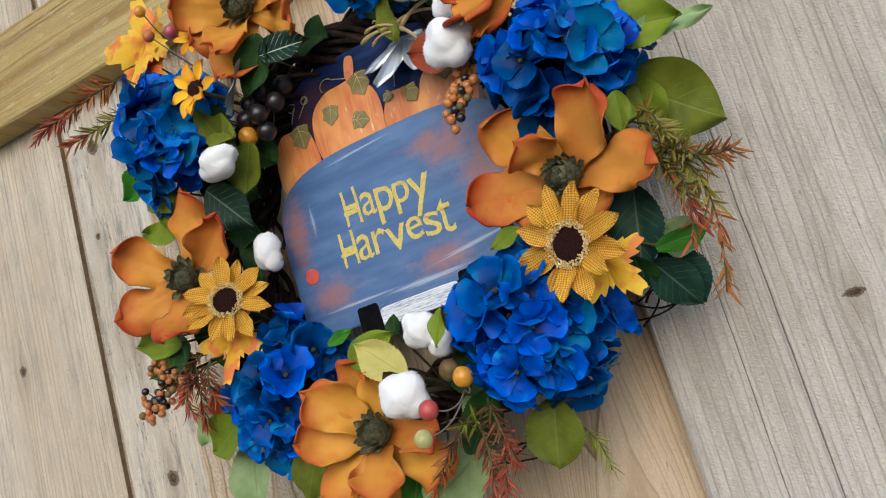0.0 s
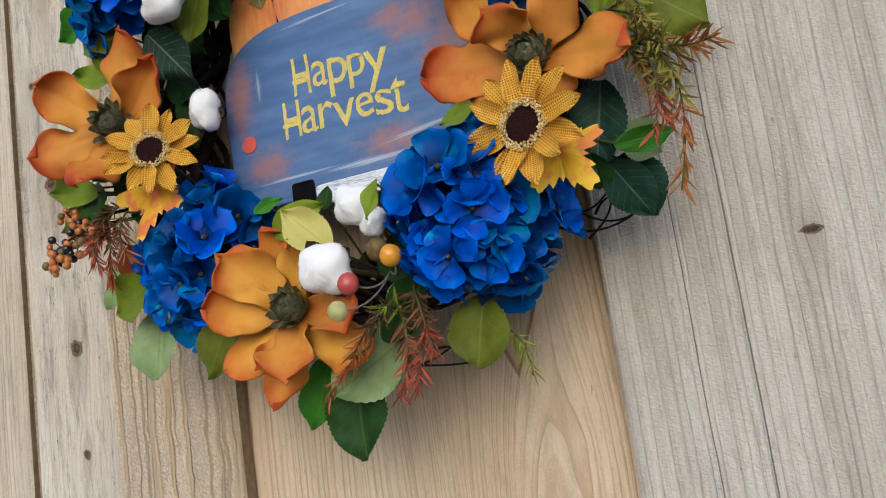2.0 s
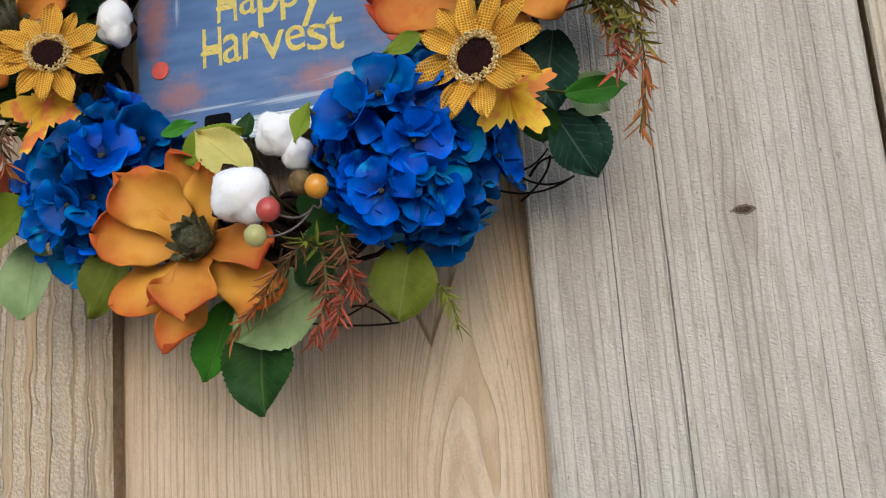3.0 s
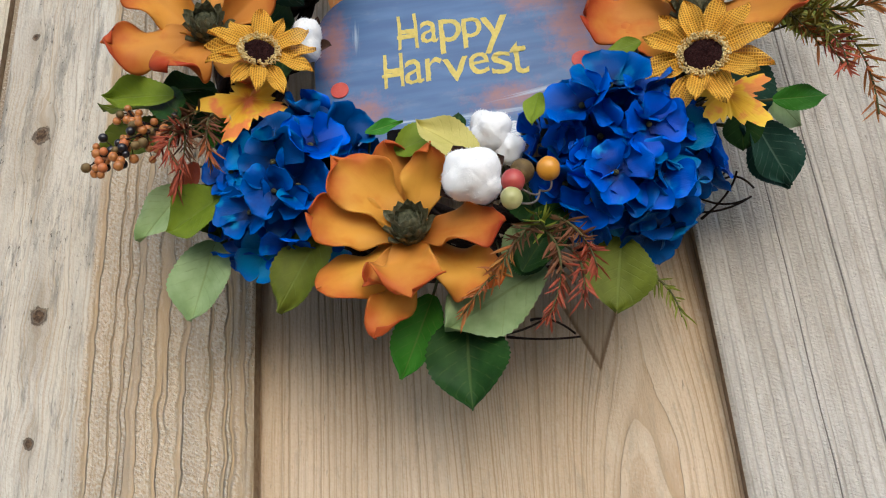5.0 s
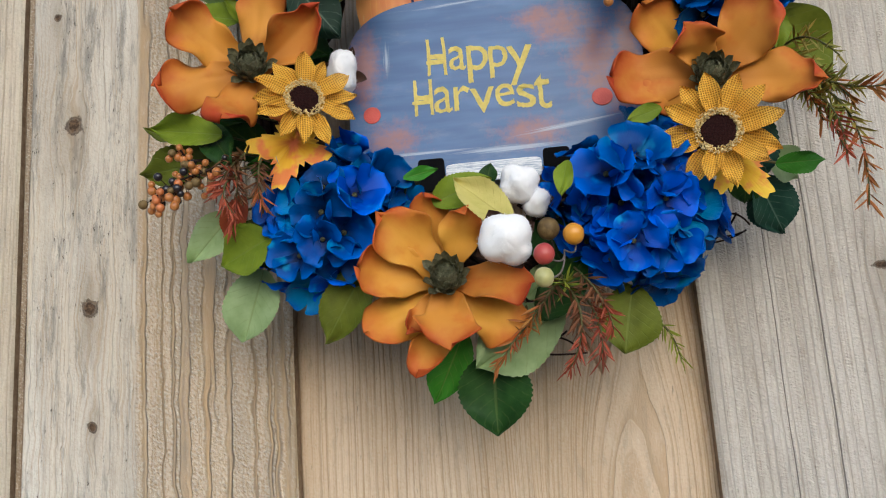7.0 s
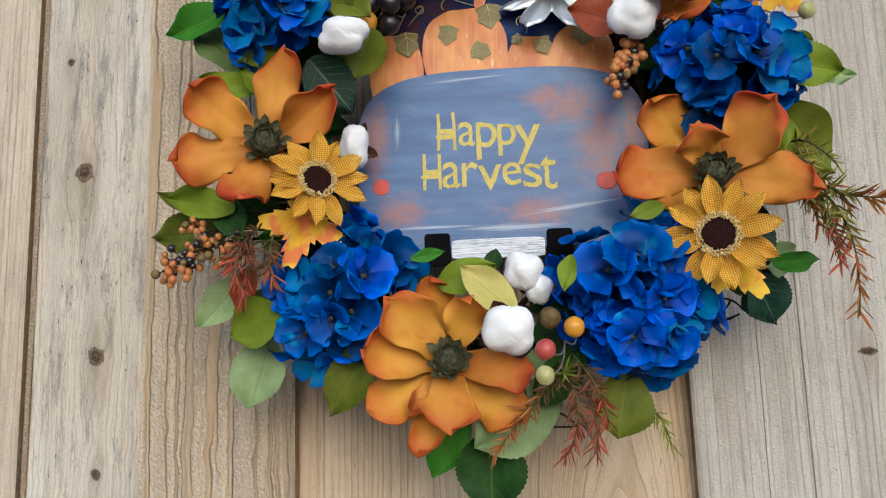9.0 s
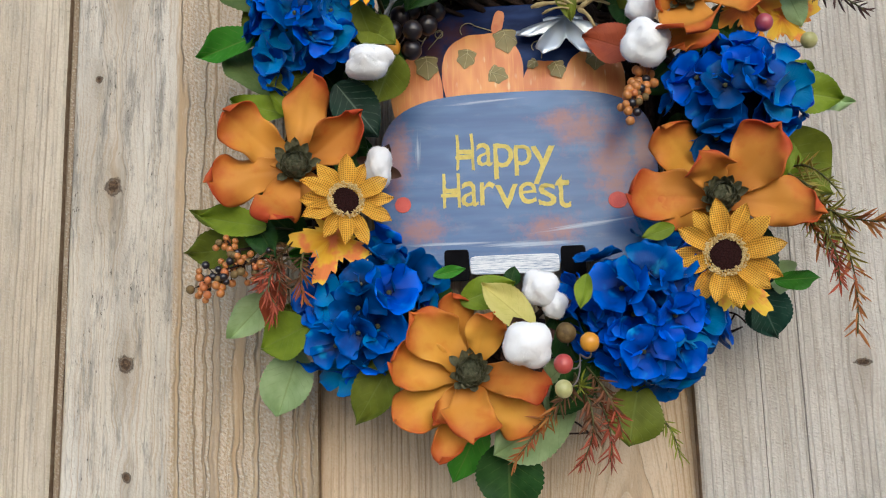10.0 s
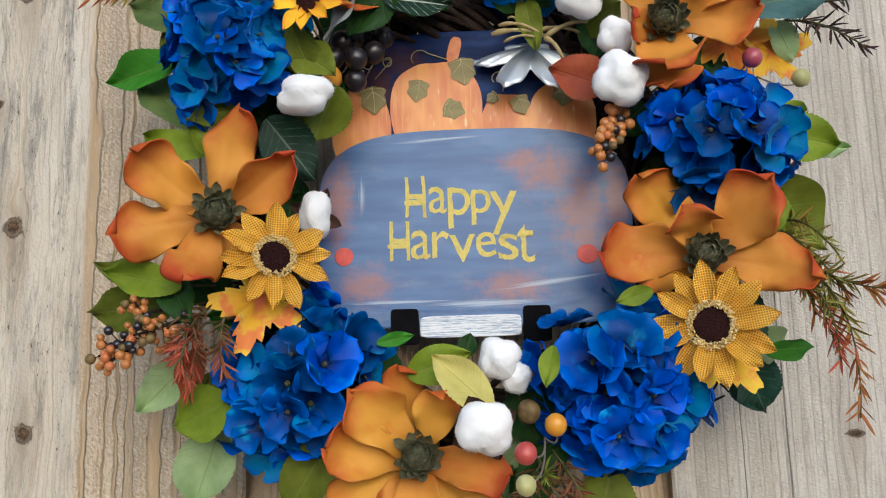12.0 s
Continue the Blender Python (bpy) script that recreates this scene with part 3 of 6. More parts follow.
def blade(length, width, shape=(0.6, 3.0), cup=0.2, curl=0.1, ruffle=0.0, crease=0.0, teeth=0, seed=0, nu=10, nv=8, point=0.0, twist=0.0, fold=0.0, taper=0.8, reflex=0.0, puff=0.0):
    """A petal or leaf from the origin along +y, facing +z. shape: where it is widest and how blunt its tip is."""
    rnd = random.Random(seed)
    p1, p2, p3 = rnd.uniform(0, 6.28), rnd.uniform(0, 6.28), rnd.uniform(-1, 1)
    wide, blunt = shape
    peak = max(((i / 60) ** wide) * (1 - (i / 60) ** blunt) ** taper for i in range(61))
    verts, uvs, faces = [], [], []
    for i in range(nu + 1):
        u = i / nu
        w = width / 2 * ((0.02 + u) ** wide * max(0.0, 1 - u**blunt) ** taper) / peak
        if teeth:
            w *= 1 + 0.10 * ((-u * teeth) % 1.0 - 0.5)
        if puff:
            w *= 1 + 0.06 * math.sin(p1 + 10 * u) + 0.04 * math.sin(p2 + 17 * u)
        w = max(w, width * 0.012)
        for j in range(nv + 1):
            v = 2 * j / nv - 1
            e = abs(v)
            x = v * w
            y = length * (u + point * (1 - e) ** 2 * u**6 - 0.06 * e * e * u**3 * (point > 0))
            z = cup * e * e * w * (1.2 - 0.9 * reflex * 2 * u**3) + curl * length * u * u - reflex * length * u**5 * 0.6
            z += ruffle * (1 - 0.8 * u**6) * length * (e**2) * (0.3 + u) * math.sin(p1 + u * 8.0 + v * 2.4) * 0.5
            z += ruffle * length * u * u * math.sin(p2 + v * 3.4) * 0.4 + crease * w * e
            z += twist * v * w * u
            if puff:
                z += 0.055 * (1 - u**6) * length * e**3 * math.sin(p2 + u * 13.0 + (2.0 if v > 0 else 0.0))
                y += 0.03 * length * u**4 * math.sin(p1 + v * 5.0)
            z += puff * length * noise.noise((x / length * 2.6 + seed * 1.7, y / length * 2.6, seed * 0.37)) * min(1.0, u * 3)
            if fold and v * fold > 0:
                bend_ = e**2 * abs(fold) * (0.25 + 0.75 * u)
                x -= math.copysign(w * 0.75 * bend_, v)
                z += w * 1.1 * bend_
            x += ruffle * length * 0.2 * p3 * u * u
            verts.append((x, y, z))
            uvs.append((u, 0.5 + v / 2))
    for i in range(nu):
        for j in range(nv):
            a = i * (nv + 1) + j
            faces.append((a, a + 1, a + nv + 2, a + nv + 1))
    return verts, faces, uvs


def tube(points, radii, sides=6):
    """A closed pipe along points."""
    pts = [Vector(p) for p in points]
    verts, faces = [], []
    for i, p in enumerate(pts):
        d = (pts[min(i + 1, len(pts) - 1)] - pts[max(i - 1, 0)]).normalized()
        a = d.cross(Vector((0.31, 0.17, 0.93)))
        a.normalize()
        b = d.cross(a)
        r = radii[min(i, len(radii) - 1)] if isinstance(radii, (list, tuple)) else radii
        for k in range(sides):
            g = 2 * math.pi * k / sides
            verts.append(p + r * (math.cos(g) * a + math.sin(g) * b))
    for i in range(len(pts) - 1):
        for k in range(sides):
            q = (k + 1) % sides
            faces.append((i * sides + k, i * sides + q, (i + 1) * sides + q, (i + 1) * sides + k))
    faces.append(tuple(range(sides))[::-1])
    faces.append(tuple(range((len(pts) - 1) * sides, len(pts) * sides)))
    return verts, faces


def bend(a, b, sag, n=8):
    """Points of a bowed line from a to b."""
    a, b, sag = Vector(a), Vector(b), Vector(sag)
    return [a.lerp(b, i / n) + sag * (4 * (i / n) * (1 - i / n)) for i in range(n + 1)]


def gather(pieces):
    """Joins (verts, faces[, uvs]) into one."""
    verts, faces, uvs = [], [], []
    for piece in pieces:
        o = len(verts)
        verts += list(piece[0])
        faces += [tuple(i + o for i in f) for f in piece[1]]
        uvs += list(piece[2]) if len(piece) > 2 else [(0.5, 0.5)] * len(piece[0])
    return verts, faces, uvs


def moved(piece, m):
    return ([m @ Vector(v) for v in piece[0]], *piece[1:])


def ball(r, seg=12, rings=8, lump=0.0, seed=0, squash=(1, 1, 1), freq=1.3):
    verts, faces = [(0, 0, r)], []
    for i in range(1, rings):
        for j in range(seg):
            t, p = math.pi * i / rings, 2 * math.pi * j / seg
            verts.append((r * math.sin(t) * math.cos(p), r * math.sin(t) * math.sin(p), r * math.cos(t)))
    verts.append((0, 0, -r))
    out = []
    for v in verts:
        q = Vector(v)
        k = 1 + lump * noise.noise(q / r * freq + Vector((seed * 7.3, seed * 3.1, 0)))
        out.append((q.x * k * squash[0], q.y * k * squash[1], q.z * k * squash[2]))
    last = len(out) - 1
    for j in range(seg):
        faces.append((0, 1 + j, 1 + (j + 1) % seg))
        faces.append((last, last - seg + (j + 1) % seg, last - seg + j))
    for i in range(rings - 2):
        for j in range(seg):
            a, b = 1 + i * seg + j, 1 + i * seg + (j + 1) % seg
            faces.append((a, a + seg, b + seg, b))
    return out, faces


def board_mesh(x0, x1, y0, y1, z0, z1, seed, material):
    """A sawn board with softened, slightly wandering edges."""
    rnd = random.Random(seed)
    n, c = 36, 0.0025
    ring = [(0, c), (c, 0), (-c, 0), (0, c), (0, -c), (-c, 0), (c, 0), (0, -c)]
    verts, faces = [], []
    for i in range(n + 1):
        z = z0 + (z1 - z0) * i / n
        w0 = 0.0014 * noise.noise((z * 5.0, seed * 9.1, 0.0))
        w1 = 0.0014 * noise.noise((z * 5.0, seed * 9.1, 7.0))
        a, b = x0 + w0, x1 + w1
        verts += [(a, y0 + c, z), (a + c, y0, z), (b - c, y0, z), (b, y0 + c, z), (b, y1 - c, z), (b - c, y1, z), (a + c, y1, z), (a, y1 - c, z)]
    for i in range(n):
        for k in range(8):
            q = (k + 1) % 8
            faces.append((i * 8 + k, i * 8 + q, (i + 1) * 8 + q, (i + 1) * 8 + k))
    faces.append(tuple(range(8))[::-1])
    faces.append(tuple(range(n * 8, n * 8 + 8)))
    me = mesh("board", verts, faces, None, material, smooth=False)
    # Brown sawn side faces; part of their darkness paints shade in the gaps.
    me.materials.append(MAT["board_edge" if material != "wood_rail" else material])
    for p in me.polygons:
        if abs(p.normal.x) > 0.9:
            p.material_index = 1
    return me


# ---- ground and fence ----
# Ground out of view, added with a grey tuned for bounced fill light.
MAT["unseen_ground"] = plain("ground_bounce", (0.20, 0.195, 0.185), (0.155, 0.15, 0.14), 0.9, 6.0, 0.6, 0.004)
gv, gf = [], []
for i in range(41):
    for j in range(41):
        x, y = (i - 20) ** 3 * 0.05, (j - 20) ** 3 * 0.05
        gv.append((x, y, 0.02 * noise.noise((x * 0.8, y * 0.8, 0))))
for i in range(40):
    for j in range(40):
        a = i * 41 + j
        gf.append((a, a + 41, a + 42, a + 1))
tagged(new("ground", mesh("ground", gv, gf, None, "unseen_ground")), "unseen plain ground below the fence, grey for bounce light", "ground", "", "structure")

XA, XL, XM, XR = -0.588, -0.576, -0.290, 0.112
MAT["wood_far"] = wood("wood_far", (0.69, 0.61, 0.48), (0.61, 0.52, 0.385), (0.42, 0.335, 0.23), 0.008, 0.5, ((-0.734, 1.382, 0.008),), 1.0, 0.2, None, 0.18, 0.015, None, (), 0.6, ring=0.55, streaks=0.25, dirt=0.4)
MAT["wood_knotty"] = wood("wood_knotty", (0.735, 0.70, 0.62), (0.67, 0.61, 0.50), (0.46, 0.315, 0.165), 0.024, 1.0, ((-0.527, 1.385, 0.0115), (-0.505, 1.182, 0.0105), (-0.525, 1.635, 0.011), (-0.548, 1.515, 0.005), (-0.500, 1.06, 0.006)), 2.0, 0.4, -0.455, 0.20, 0.022, None, (), 1.25, (0.28, 0.62), 0.10, (300.0, 330.0), 0.72, 0.16, (34.0, 30.0, 0.011), 0.9)
MAT["wood_back"] = wood("wood_back", (0.72, 0.585, 0.425), (0.65, 0.505, 0.34), (0.45, 0.29, 0.15), 0.0075, 0.30, (), 3.0, 0.12, None, 0.16, 0.012, (0.015, 1.073, 0.42), (), 0.35, (0.30, 0.58), 0.2, ring=0.62, streaks=0.18, flames=((-0.005, 0.93, 0.055, 0.20, 0.050), (0.075, 0.98, 0.03, 0.16, -0.022)))
MAT["wood_grey"] = wood("wood_grey", (0.69, 0.65, 0.585), (0.635, 0.59, 0.515), (0.50, 0.43, 0.345), 0.0095, 0.42, ((0.288, 1.16, 0.0064, 1),), 4.0, 0.35, None, 0.12, 0.004, None, ((0.181, 0.0007), (0.224, 0.0009)), 0.95, (0.15, 0.50), 0.16, (260.0, 480.0), 0.46, 0.24, (22.0, 9.0, 0.0025), 0.25)
MAT["wood_rail"] = wood("wood_rail", (0.52, 0.41, 0.17), (0.46, 0.34, 0.125), (0.30, 0.19, 0.06), 0.03, 0.3, (), 5.0, 0.03, None, 0.3, 0.05, None, (), 0.2)
fence = thing("fence", Matrix(), "rough-sawn wooden board fence with a horizontal top rail", "fence")
tagged(fence, kind="structure")
for x0, x1, y0, material, seed, label in (
    (XA - 0.286, XA, 0.0, "wood_far", 1, "pale fence board"), (XL, XM, 0.0, "wood_knotty", 2, "weathered grey board with knots"),
    (XR, XR + 0.286, 0.0, "wood_grey", 4, "greyish board with deep sawn grain"), (XR + 0.292, XR + 0.578, 0.0, "wood_far", 6, ""),
    (XA - 0.58, XA - 0.294, 0.0, "wood_knotty", 7, ""), (XM - 0.03, XR + 0.03, 0.022, "wood_back", 3, "tan recessed board"),
    (XA - 0.02, XL + 0.02, 0.0205, "wood_back", 5, ""), (XR + 0.2, XR + 0.4, 0.022, "wood_back", 8, ""), (XA - 0.4, XA - 0.2, 0.022, "wood_back", 9, "")):
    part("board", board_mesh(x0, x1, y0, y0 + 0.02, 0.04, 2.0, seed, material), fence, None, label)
for k in range(4):
    for x0, material in ((XR + 0.584 + 0.292 * k, ("wood_grey", "wood_knotty", "wood_far", "wood_back")[k]), (XA - 0.872 - 0.292 * k, ("wood_far", "wood_grey", "wood_back", "wood_knotty")[k])):
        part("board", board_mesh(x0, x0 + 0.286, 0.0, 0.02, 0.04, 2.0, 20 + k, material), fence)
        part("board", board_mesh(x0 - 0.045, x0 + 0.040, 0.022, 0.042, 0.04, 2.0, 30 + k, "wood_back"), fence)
MAT["wood_strip"] = wood("wood_strip", (0.42, 0.32, 0.21), (0.36, 0.265, 0.17), (0.22, 0.15, 0.09), 0.006, 0.4, (), 6.0, 0.2, None, 0.2, 0.01)
part("cover_strip", board_mesh(XA + 0.0006, XL - 0.0006, 0.007, 0.0195, 0.04, 2.0, 12, "wood_strip"), fence, None, "brown strip of wood between two boards")
rail = board_mesh(1.705, 1.838, -0.042, -0.002, -2.3, 1.85, 11, "wood_rail")
part("rail", rail, fence, Matrix.Translation((0, 0, 0)) @ Matrix(((0, 0, 1, 0), (0, 1, 0, 0), (1, 0, 0, 0), (0, 0, 0, 1))), "yellowish treated timber rail")


# ---- grapevine ring ----
HUB, RING = Vector((-0.082, -0.055, 1.372)), 0.192


def ring_point(angle, r=0.0, out=0.0):
    a = radians(angle)
    return HUB + Vector(((RING + r) * math.cos(a), out, (RING + r) * math.sin(a)))


def nearest_ring(p):
    d = Vector(p) - HUB
    return ring_point(math.degrees(math.atan2(d.z, d.x)))


wreath = thing("grapevine_wreath", Matrix.Translation(HUB), "dark brown twisted grapevine wreath hanging on the fence", "wreath")
rnd = random.Random(5)
for k in range(30):
    turns, ph, r0, th = rnd.choice((3, 4, 5, -4, 6)), rnd.uniform(0, 6.28), rnd.uniform(0.012, 0.040), rnd.uniform(0.0022, 0.0045)
    pts = []
    for i in range(97):
        a = 2 * math.pi * i / 96
        w = ph + turns * a
        wob = 1 + 0.25 * noise.noise((math.cos(a) * 2, math.sin(a) * 2, k * 3.3))
        rr = RING + r0 * wob * math.cos(w)
        pts.append((rr * math.cos(a), r0 * wob * 0.85 * math.sin(w), rr * math.sin(a)))
    part("vine", mesh("vine", *tube(pts, th, 6), None, "vine"), wreath)
for a, b, sag in (
    ((0.123, -0.030, 1.204), (0.160, -0.040, 1.202), (0, -0.01, 0.01)), ((0.114, -0.030, 1.184), (0.144, -0.060, 1.210), (0.006, 0, 0)),
    ((-0.061, -0.030, 1.100), (0.000, -0.020, 1.096), (0, 0, -0.002)), ((-0.040, -0.030, 1.112), (-0.004, -0.030, 1.096), (0, 0, 0.006)),
    ((0.099, -0.030, 1.220), (0.157, -0.030, 1.198), (0, 0, -0.012)), ((0.087, -0.030, 1.200), (0.159, -0.030, 1.199), (0, 0, -0.01)),
    ((-0.091, -0.030, 1.107), (-0.018, -0.030, 1.117), (0, -.01, -0.012)), ((0.102, -0.050, 1.210), (0.141, -0.040, 1.222), (0, 0, -0.01))):
    a, b = Vector(a) - HUB, Vector(b) - HUB
    part("twig", mesh("twig", *tube(bend(a, b, sag), [0.0014, 0.0012, 0.001], 5), None, "vine"), wreath)


# ---- leaves ----
leaf_count = 0


def leaf(base, tip, width, material, label, roll=0.0, curl=0.0, shape=(0.62, 1.9), teeth=16, cup=0.05, ruffle=0.15, crease=0.26, category="leaf"):
    """A silk leaf from base to tip, on a stem that runs back into the vines."""
    global leaf_count
    leaf_count += 1
    base, tip = Vector(base), Vector(tip)
    d = tip - base
    length = d.length
    y = d.normalized()
    n = Vector((0, -1, 0))
    n = (n - y * n.dot(y)).normalized()
    x = y.cross(n)
    m = Matrix.Translation(base) @ Matrix((x, y, n)).transposed().to_4x4() @ Matrix.Rotation(radians(roll), 4, "Y")
    me = mesh("leaf", *blade(length, width, shape, cup, curl, ruffle, crease, teeth, leaf_count, 32, 8, 0.0, 0.25 * math.sin(leaf_count * 2.3), 0.0, 1.05), material)
    ob = tagged(new("leaf", me), label, category, "silk leaves of the wreath")
    ob.matrix_basis = m
    back = m.inverted() @ nearest_ring(base)
    part("stem", mesh("stem", *tube(bend(back, (0, 0.004, -0.0006), (0, 0, -0.004)), [0.0012], 5), None, "stem"), ob)
    return ob


DK, GR, OL, LI, PA = "dark green silk leaf on the wreath", "bright green pointed silk leaf on the wreath", "olive green silk leaf on the wreath", "yellow-green silk leaf on the wreath", "pale grey-green silk leaf on the wreath"
leaf((-0.323, -0.115, 1.509), (-0.396, -0.095, 1.494), 0.0348, "green_leaf", GR)
leaf((-0.306, -0.115, 1.541), (-0.377, -0.095, 1.572), 0.0421, "sage_leaf", PA)
leaf((-0.315, -0.100, 1.449), (-0.373, -0.085, 1.508), 0.0416, "sage_leaf", OL, 20)
leaf((-0.338, -0.105, 1.550), (-0.320, -0.105, 1.489), 0.0280, "olive_leaf", OL)
leaf((-0.290, -0.135, 1.415), (-0.350, -0.125, 1.434), 0.0277, "lime_leaf", LI)
leaf((-0.285, -0.135, 1.409), (-0.308, -0.145, 1.443), 0.0188, "lime_leaf", LI, 30)
leaf((-0.240, -0.145, 1.440), (-0.200, -0.135, 1.388), 0.0460, "veined_leaf", "dark green silk leaf with a pale midrib")
leaf((-0.182, -0.135, 1.471), (-0.204, -0.135, 1.421), 0.0514, "olive_leaf", OL)
leaf((-0.215, -0.165, 1.514), (-0.197, -0.145, 1.463), 0.0321, "olive_leaf", OL, 20, -0.1)
leaf((-0.160, -0.145, 1.552), (-0.191, -0.145, 1.503), 0.0320, "grey_leaf", "grey underside of a silk leaf", 45)
leaf((-0.130, -0.145, 1.562), (-0.170, -0.135, 1.514), 0.0406, "dark_leaf", DK)
leaf((-0.139, -0.145, 1.545), (-0.080, -0.145, 1.537), 0.0331, "net_leaf", "near-black silk leaf with pale embroidered veins")
leaf((-0.321, -0.135, 1.303), (-0.393, -0.115, 1.325), 0.0274, "olive_leaf", OL, 20)
leaf((-0.305, -0.155, 1.299), (-0.373, -0.145, 1.314), 0.0294, "lime_leaf", LI)
leaf((-0.318, -0.125, 1.288), (-0.400, -0.105, 1.284), 0.0416, "olive_leaf", OL)
leaf((-0.326, -0.135, 1.314), (-0.293, -0.165, 1.267), 0.0294, "dark_leaf", DK)
leaf((-0.313, -0.105, 1.242), (-0.358, -0.095, 1.199), 0.0348, "pale_leaf", PA)
leaf((-0.268, -0.140, 1.208), (-0.316, -0.130, 1.188), 0.0471, "lime_leaf", LI)
leaf((-0.294, -0.115, 1.231), (-0.278, -0.115, 1.184), 0.0416, "olive_leaf", OL)
leaf((-0.286, -0.105, 1.186), (-0.309, -0.095, 1.123), 0.0499, "pale_leaf", PA)
leaf((-0.297, -0.125, 1.251), (-0.318, -0.105, 1.211), 0.0266, "rust_leaf", "rust red silk leaf on the wreath")
leaf((-0.188, -0.125, 1.179), (-0.231, -0.115, 1.115), 0.0429, "olive_leaf", OL)
leaf((-0.110, -0.105, 1.117), (-0.139, -0.095, 1.056), 0.0367, "green_leaf", GR)
leaf((-0.086, -0.105, 1.096), (-0.089, -0.105, 1.026), 0.0633, "dark_leaf", DK)
leaf((-0.022, -0.105, 1.129), (-0.100, -0.122, 1.082), 0.0579, "pale_leaf", PA, 0, 0, (0.7, 3.5))
leaf((0.038, -0.105, 1.145), (0.024, -0.105, 1.087), 0.0550, "olive_leaf", OL, 0, 0, (0.6, 3.0))
leaf((-0.040, -0.125, 1.120), (-0.003, -0.125, 1.171), 0.0356, "dark_leaf", DK)
leaf((-0.053, -0.090, 1.143), (-0.021, -0.100, 1.174), 0.0267, "pale_leaf", PA)
leaf((0.154, -0.105, 1.229), (0.179, -0.075, 1.185), 0.0384, "ivy_leaf", "dark ivy-like leaf with pale veins")
leaf((0.144, -0.115, 1.236), (0.142, -0.095, 1.210), 0.0316, "dark_leaf", DK)
leaf((0.165, -0.125, 1.235), (0.209, -0.115, 1.238), 0.0200, "green_leaf", GR, 30)
leaf((0.173, -0.100, 1.388), (0.245, -0.072, 1.324), 0.0635, "olive_leaf", OL, 0, 0, (0.6, 2.6), 0)
leaf((0.179, -0.125, 1.420), (0.245, -0.125, 1.408), 0.0458, "lime_leaf", LI)
leaf((0.178, -0.145, 1.363), (0.175, -0.145, 1.327), 0.0211, "lime_leaf", LI)
leaf((0.185, -0.135, 1.427), (0.223, -0.115, 1.441), 0.0246, "lime_leaf", LI)
leaf((0.193, -0.135, 1.402), (0.266, -0.095, 1.414), 0.0246, "pale_leaf", LI)
leaf((0.160, -0.105, 1.293), (0.145, -0.105, 1.218), 0.0458, "ivy_leaf", "dark teal green silk leaf behind the sunflower")
leaf((0.161, -0.085, 1.236), (0.180, -0.065, 1.186), 0.0477, "ivy_leaf", "dark ivy-like leaf with pale veins")
leaf((0.171, -0.105, 1.253), (0.193, -0.085, 1.230), 0.0352, "pale_leaf", PA)
leaf((0.157, -0.145, 1.525), (0.251, -0.135, 1.540), 0.0427, "teal_leaf", "blue-grey silk leaf on the wreath")
leaf((0.209, -0.105, 1.529), (0.220, -0.105, 1.490), 0.0280, "pale_leaf", PA)
leaf((0.055, -0.115, 1.468), (0.003, -0.115, 1.489), 0.0422, "rust_leaf", "rust red silk leaf beside cotton bolls")
leaf((-0.061, -0.165, 1.195), (-0.105, -0.160, 1.239), 0.0335, "gold_leaf", "pale gold silk leaf with raised veins", 10)
leaf((-0.126, -0.145, 1.223), (-0.075, -0.145, 1.241), 0.0321, "lime_leaf", LI)
leaf((-0.080, -0.135, 1.237), (-0.074, -0.135, 1.256), 0.0162, "dark_leaf", DK)
leaf((-0.151, -0.135, 1.250), (-0.120, -0.135, 1.256), 0.0119, "green_leaf", GR)
leaf((-0.012, -0.170, 1.242), (-0.020, -0.180, 1.210), 0.0158, "lime_leaf", LI, 20)
leaf((0.071, -0.155, 1.284), (0.041, -0.155, 1.275), 0.0158, "lime_leaf", LI)
leaf((-0.015, -0.100, 1.567), (-0.008, -0.112, 1.506), 0.0237, "olive_leaf", OL, 10)
leaf((-0.240, -0.145, 1.534), (-0.198, -0.135, 1.470), 0.0452, "dark_leaf", DK)
leaf((-0.144, -0.135, 1.576), (-0.161, -0.135, 1.520), 0.0428, "dark_leaf", DK)
leaf((-0.024, -0.115, 1.125), (-0.044, -0.125, 1.146), 0.0383, "dark_leaf", DK)
leaf((-0.204, -0.115, 1.192), (-0.236, -0.135, 1.224), 0.0312, "dark_leaf", DK)

leaf((-0.282, -0.100, 1.295), (-0.312, -0.130, 1.319), 0.0374, "dark_leaf", DK)
leaf((-0.260, -0.100, 1.273), (-0.291, -0.130, 1.279), 0.0321, "green_leaf", GR)
leaf((-0.293, -0.100, 1.340), (-0.325, -0.140, 1.318), 0.0321, "dark_leaf", DK)
leaf((-0.248, -0.100, 1.452), (-0.268, -0.110, 1.479), 0.0374, "dark_leaf", DK)
leaf((-0.227, -0.090, 1.402), (-0.232, -0.100, 1.337), 0.0427, "dark_leaf", DK)
leaf((-0.143, -0.090, 1.248), (-0.164, -0.110, 1.221), 0.0374, "dark_leaf", DK)
leaf((-0.038, -0.100, 1.211), (-0.016, -0.110, 1.159), 0.0427, "dark_leaf", DK)
leaf((0.134, -0.100, 1.482), (0.102, -0.100, 1.436), 0.0427, "dark_leaf", DK)
leaf((0.148, -0.100, 1.517), (0.133, -0.120, 1.474), 0.0321, "dark_leaf", DK)
leaf((0.039, -0.090, 1.532), (0.070, -0.110, 1.552), 0.0427, "olive_leaf", OL)
leaf((0.177, -0.090, 1.384), (0.206, -0.100, 1.331), 0.0374, "lime_leaf", LI)

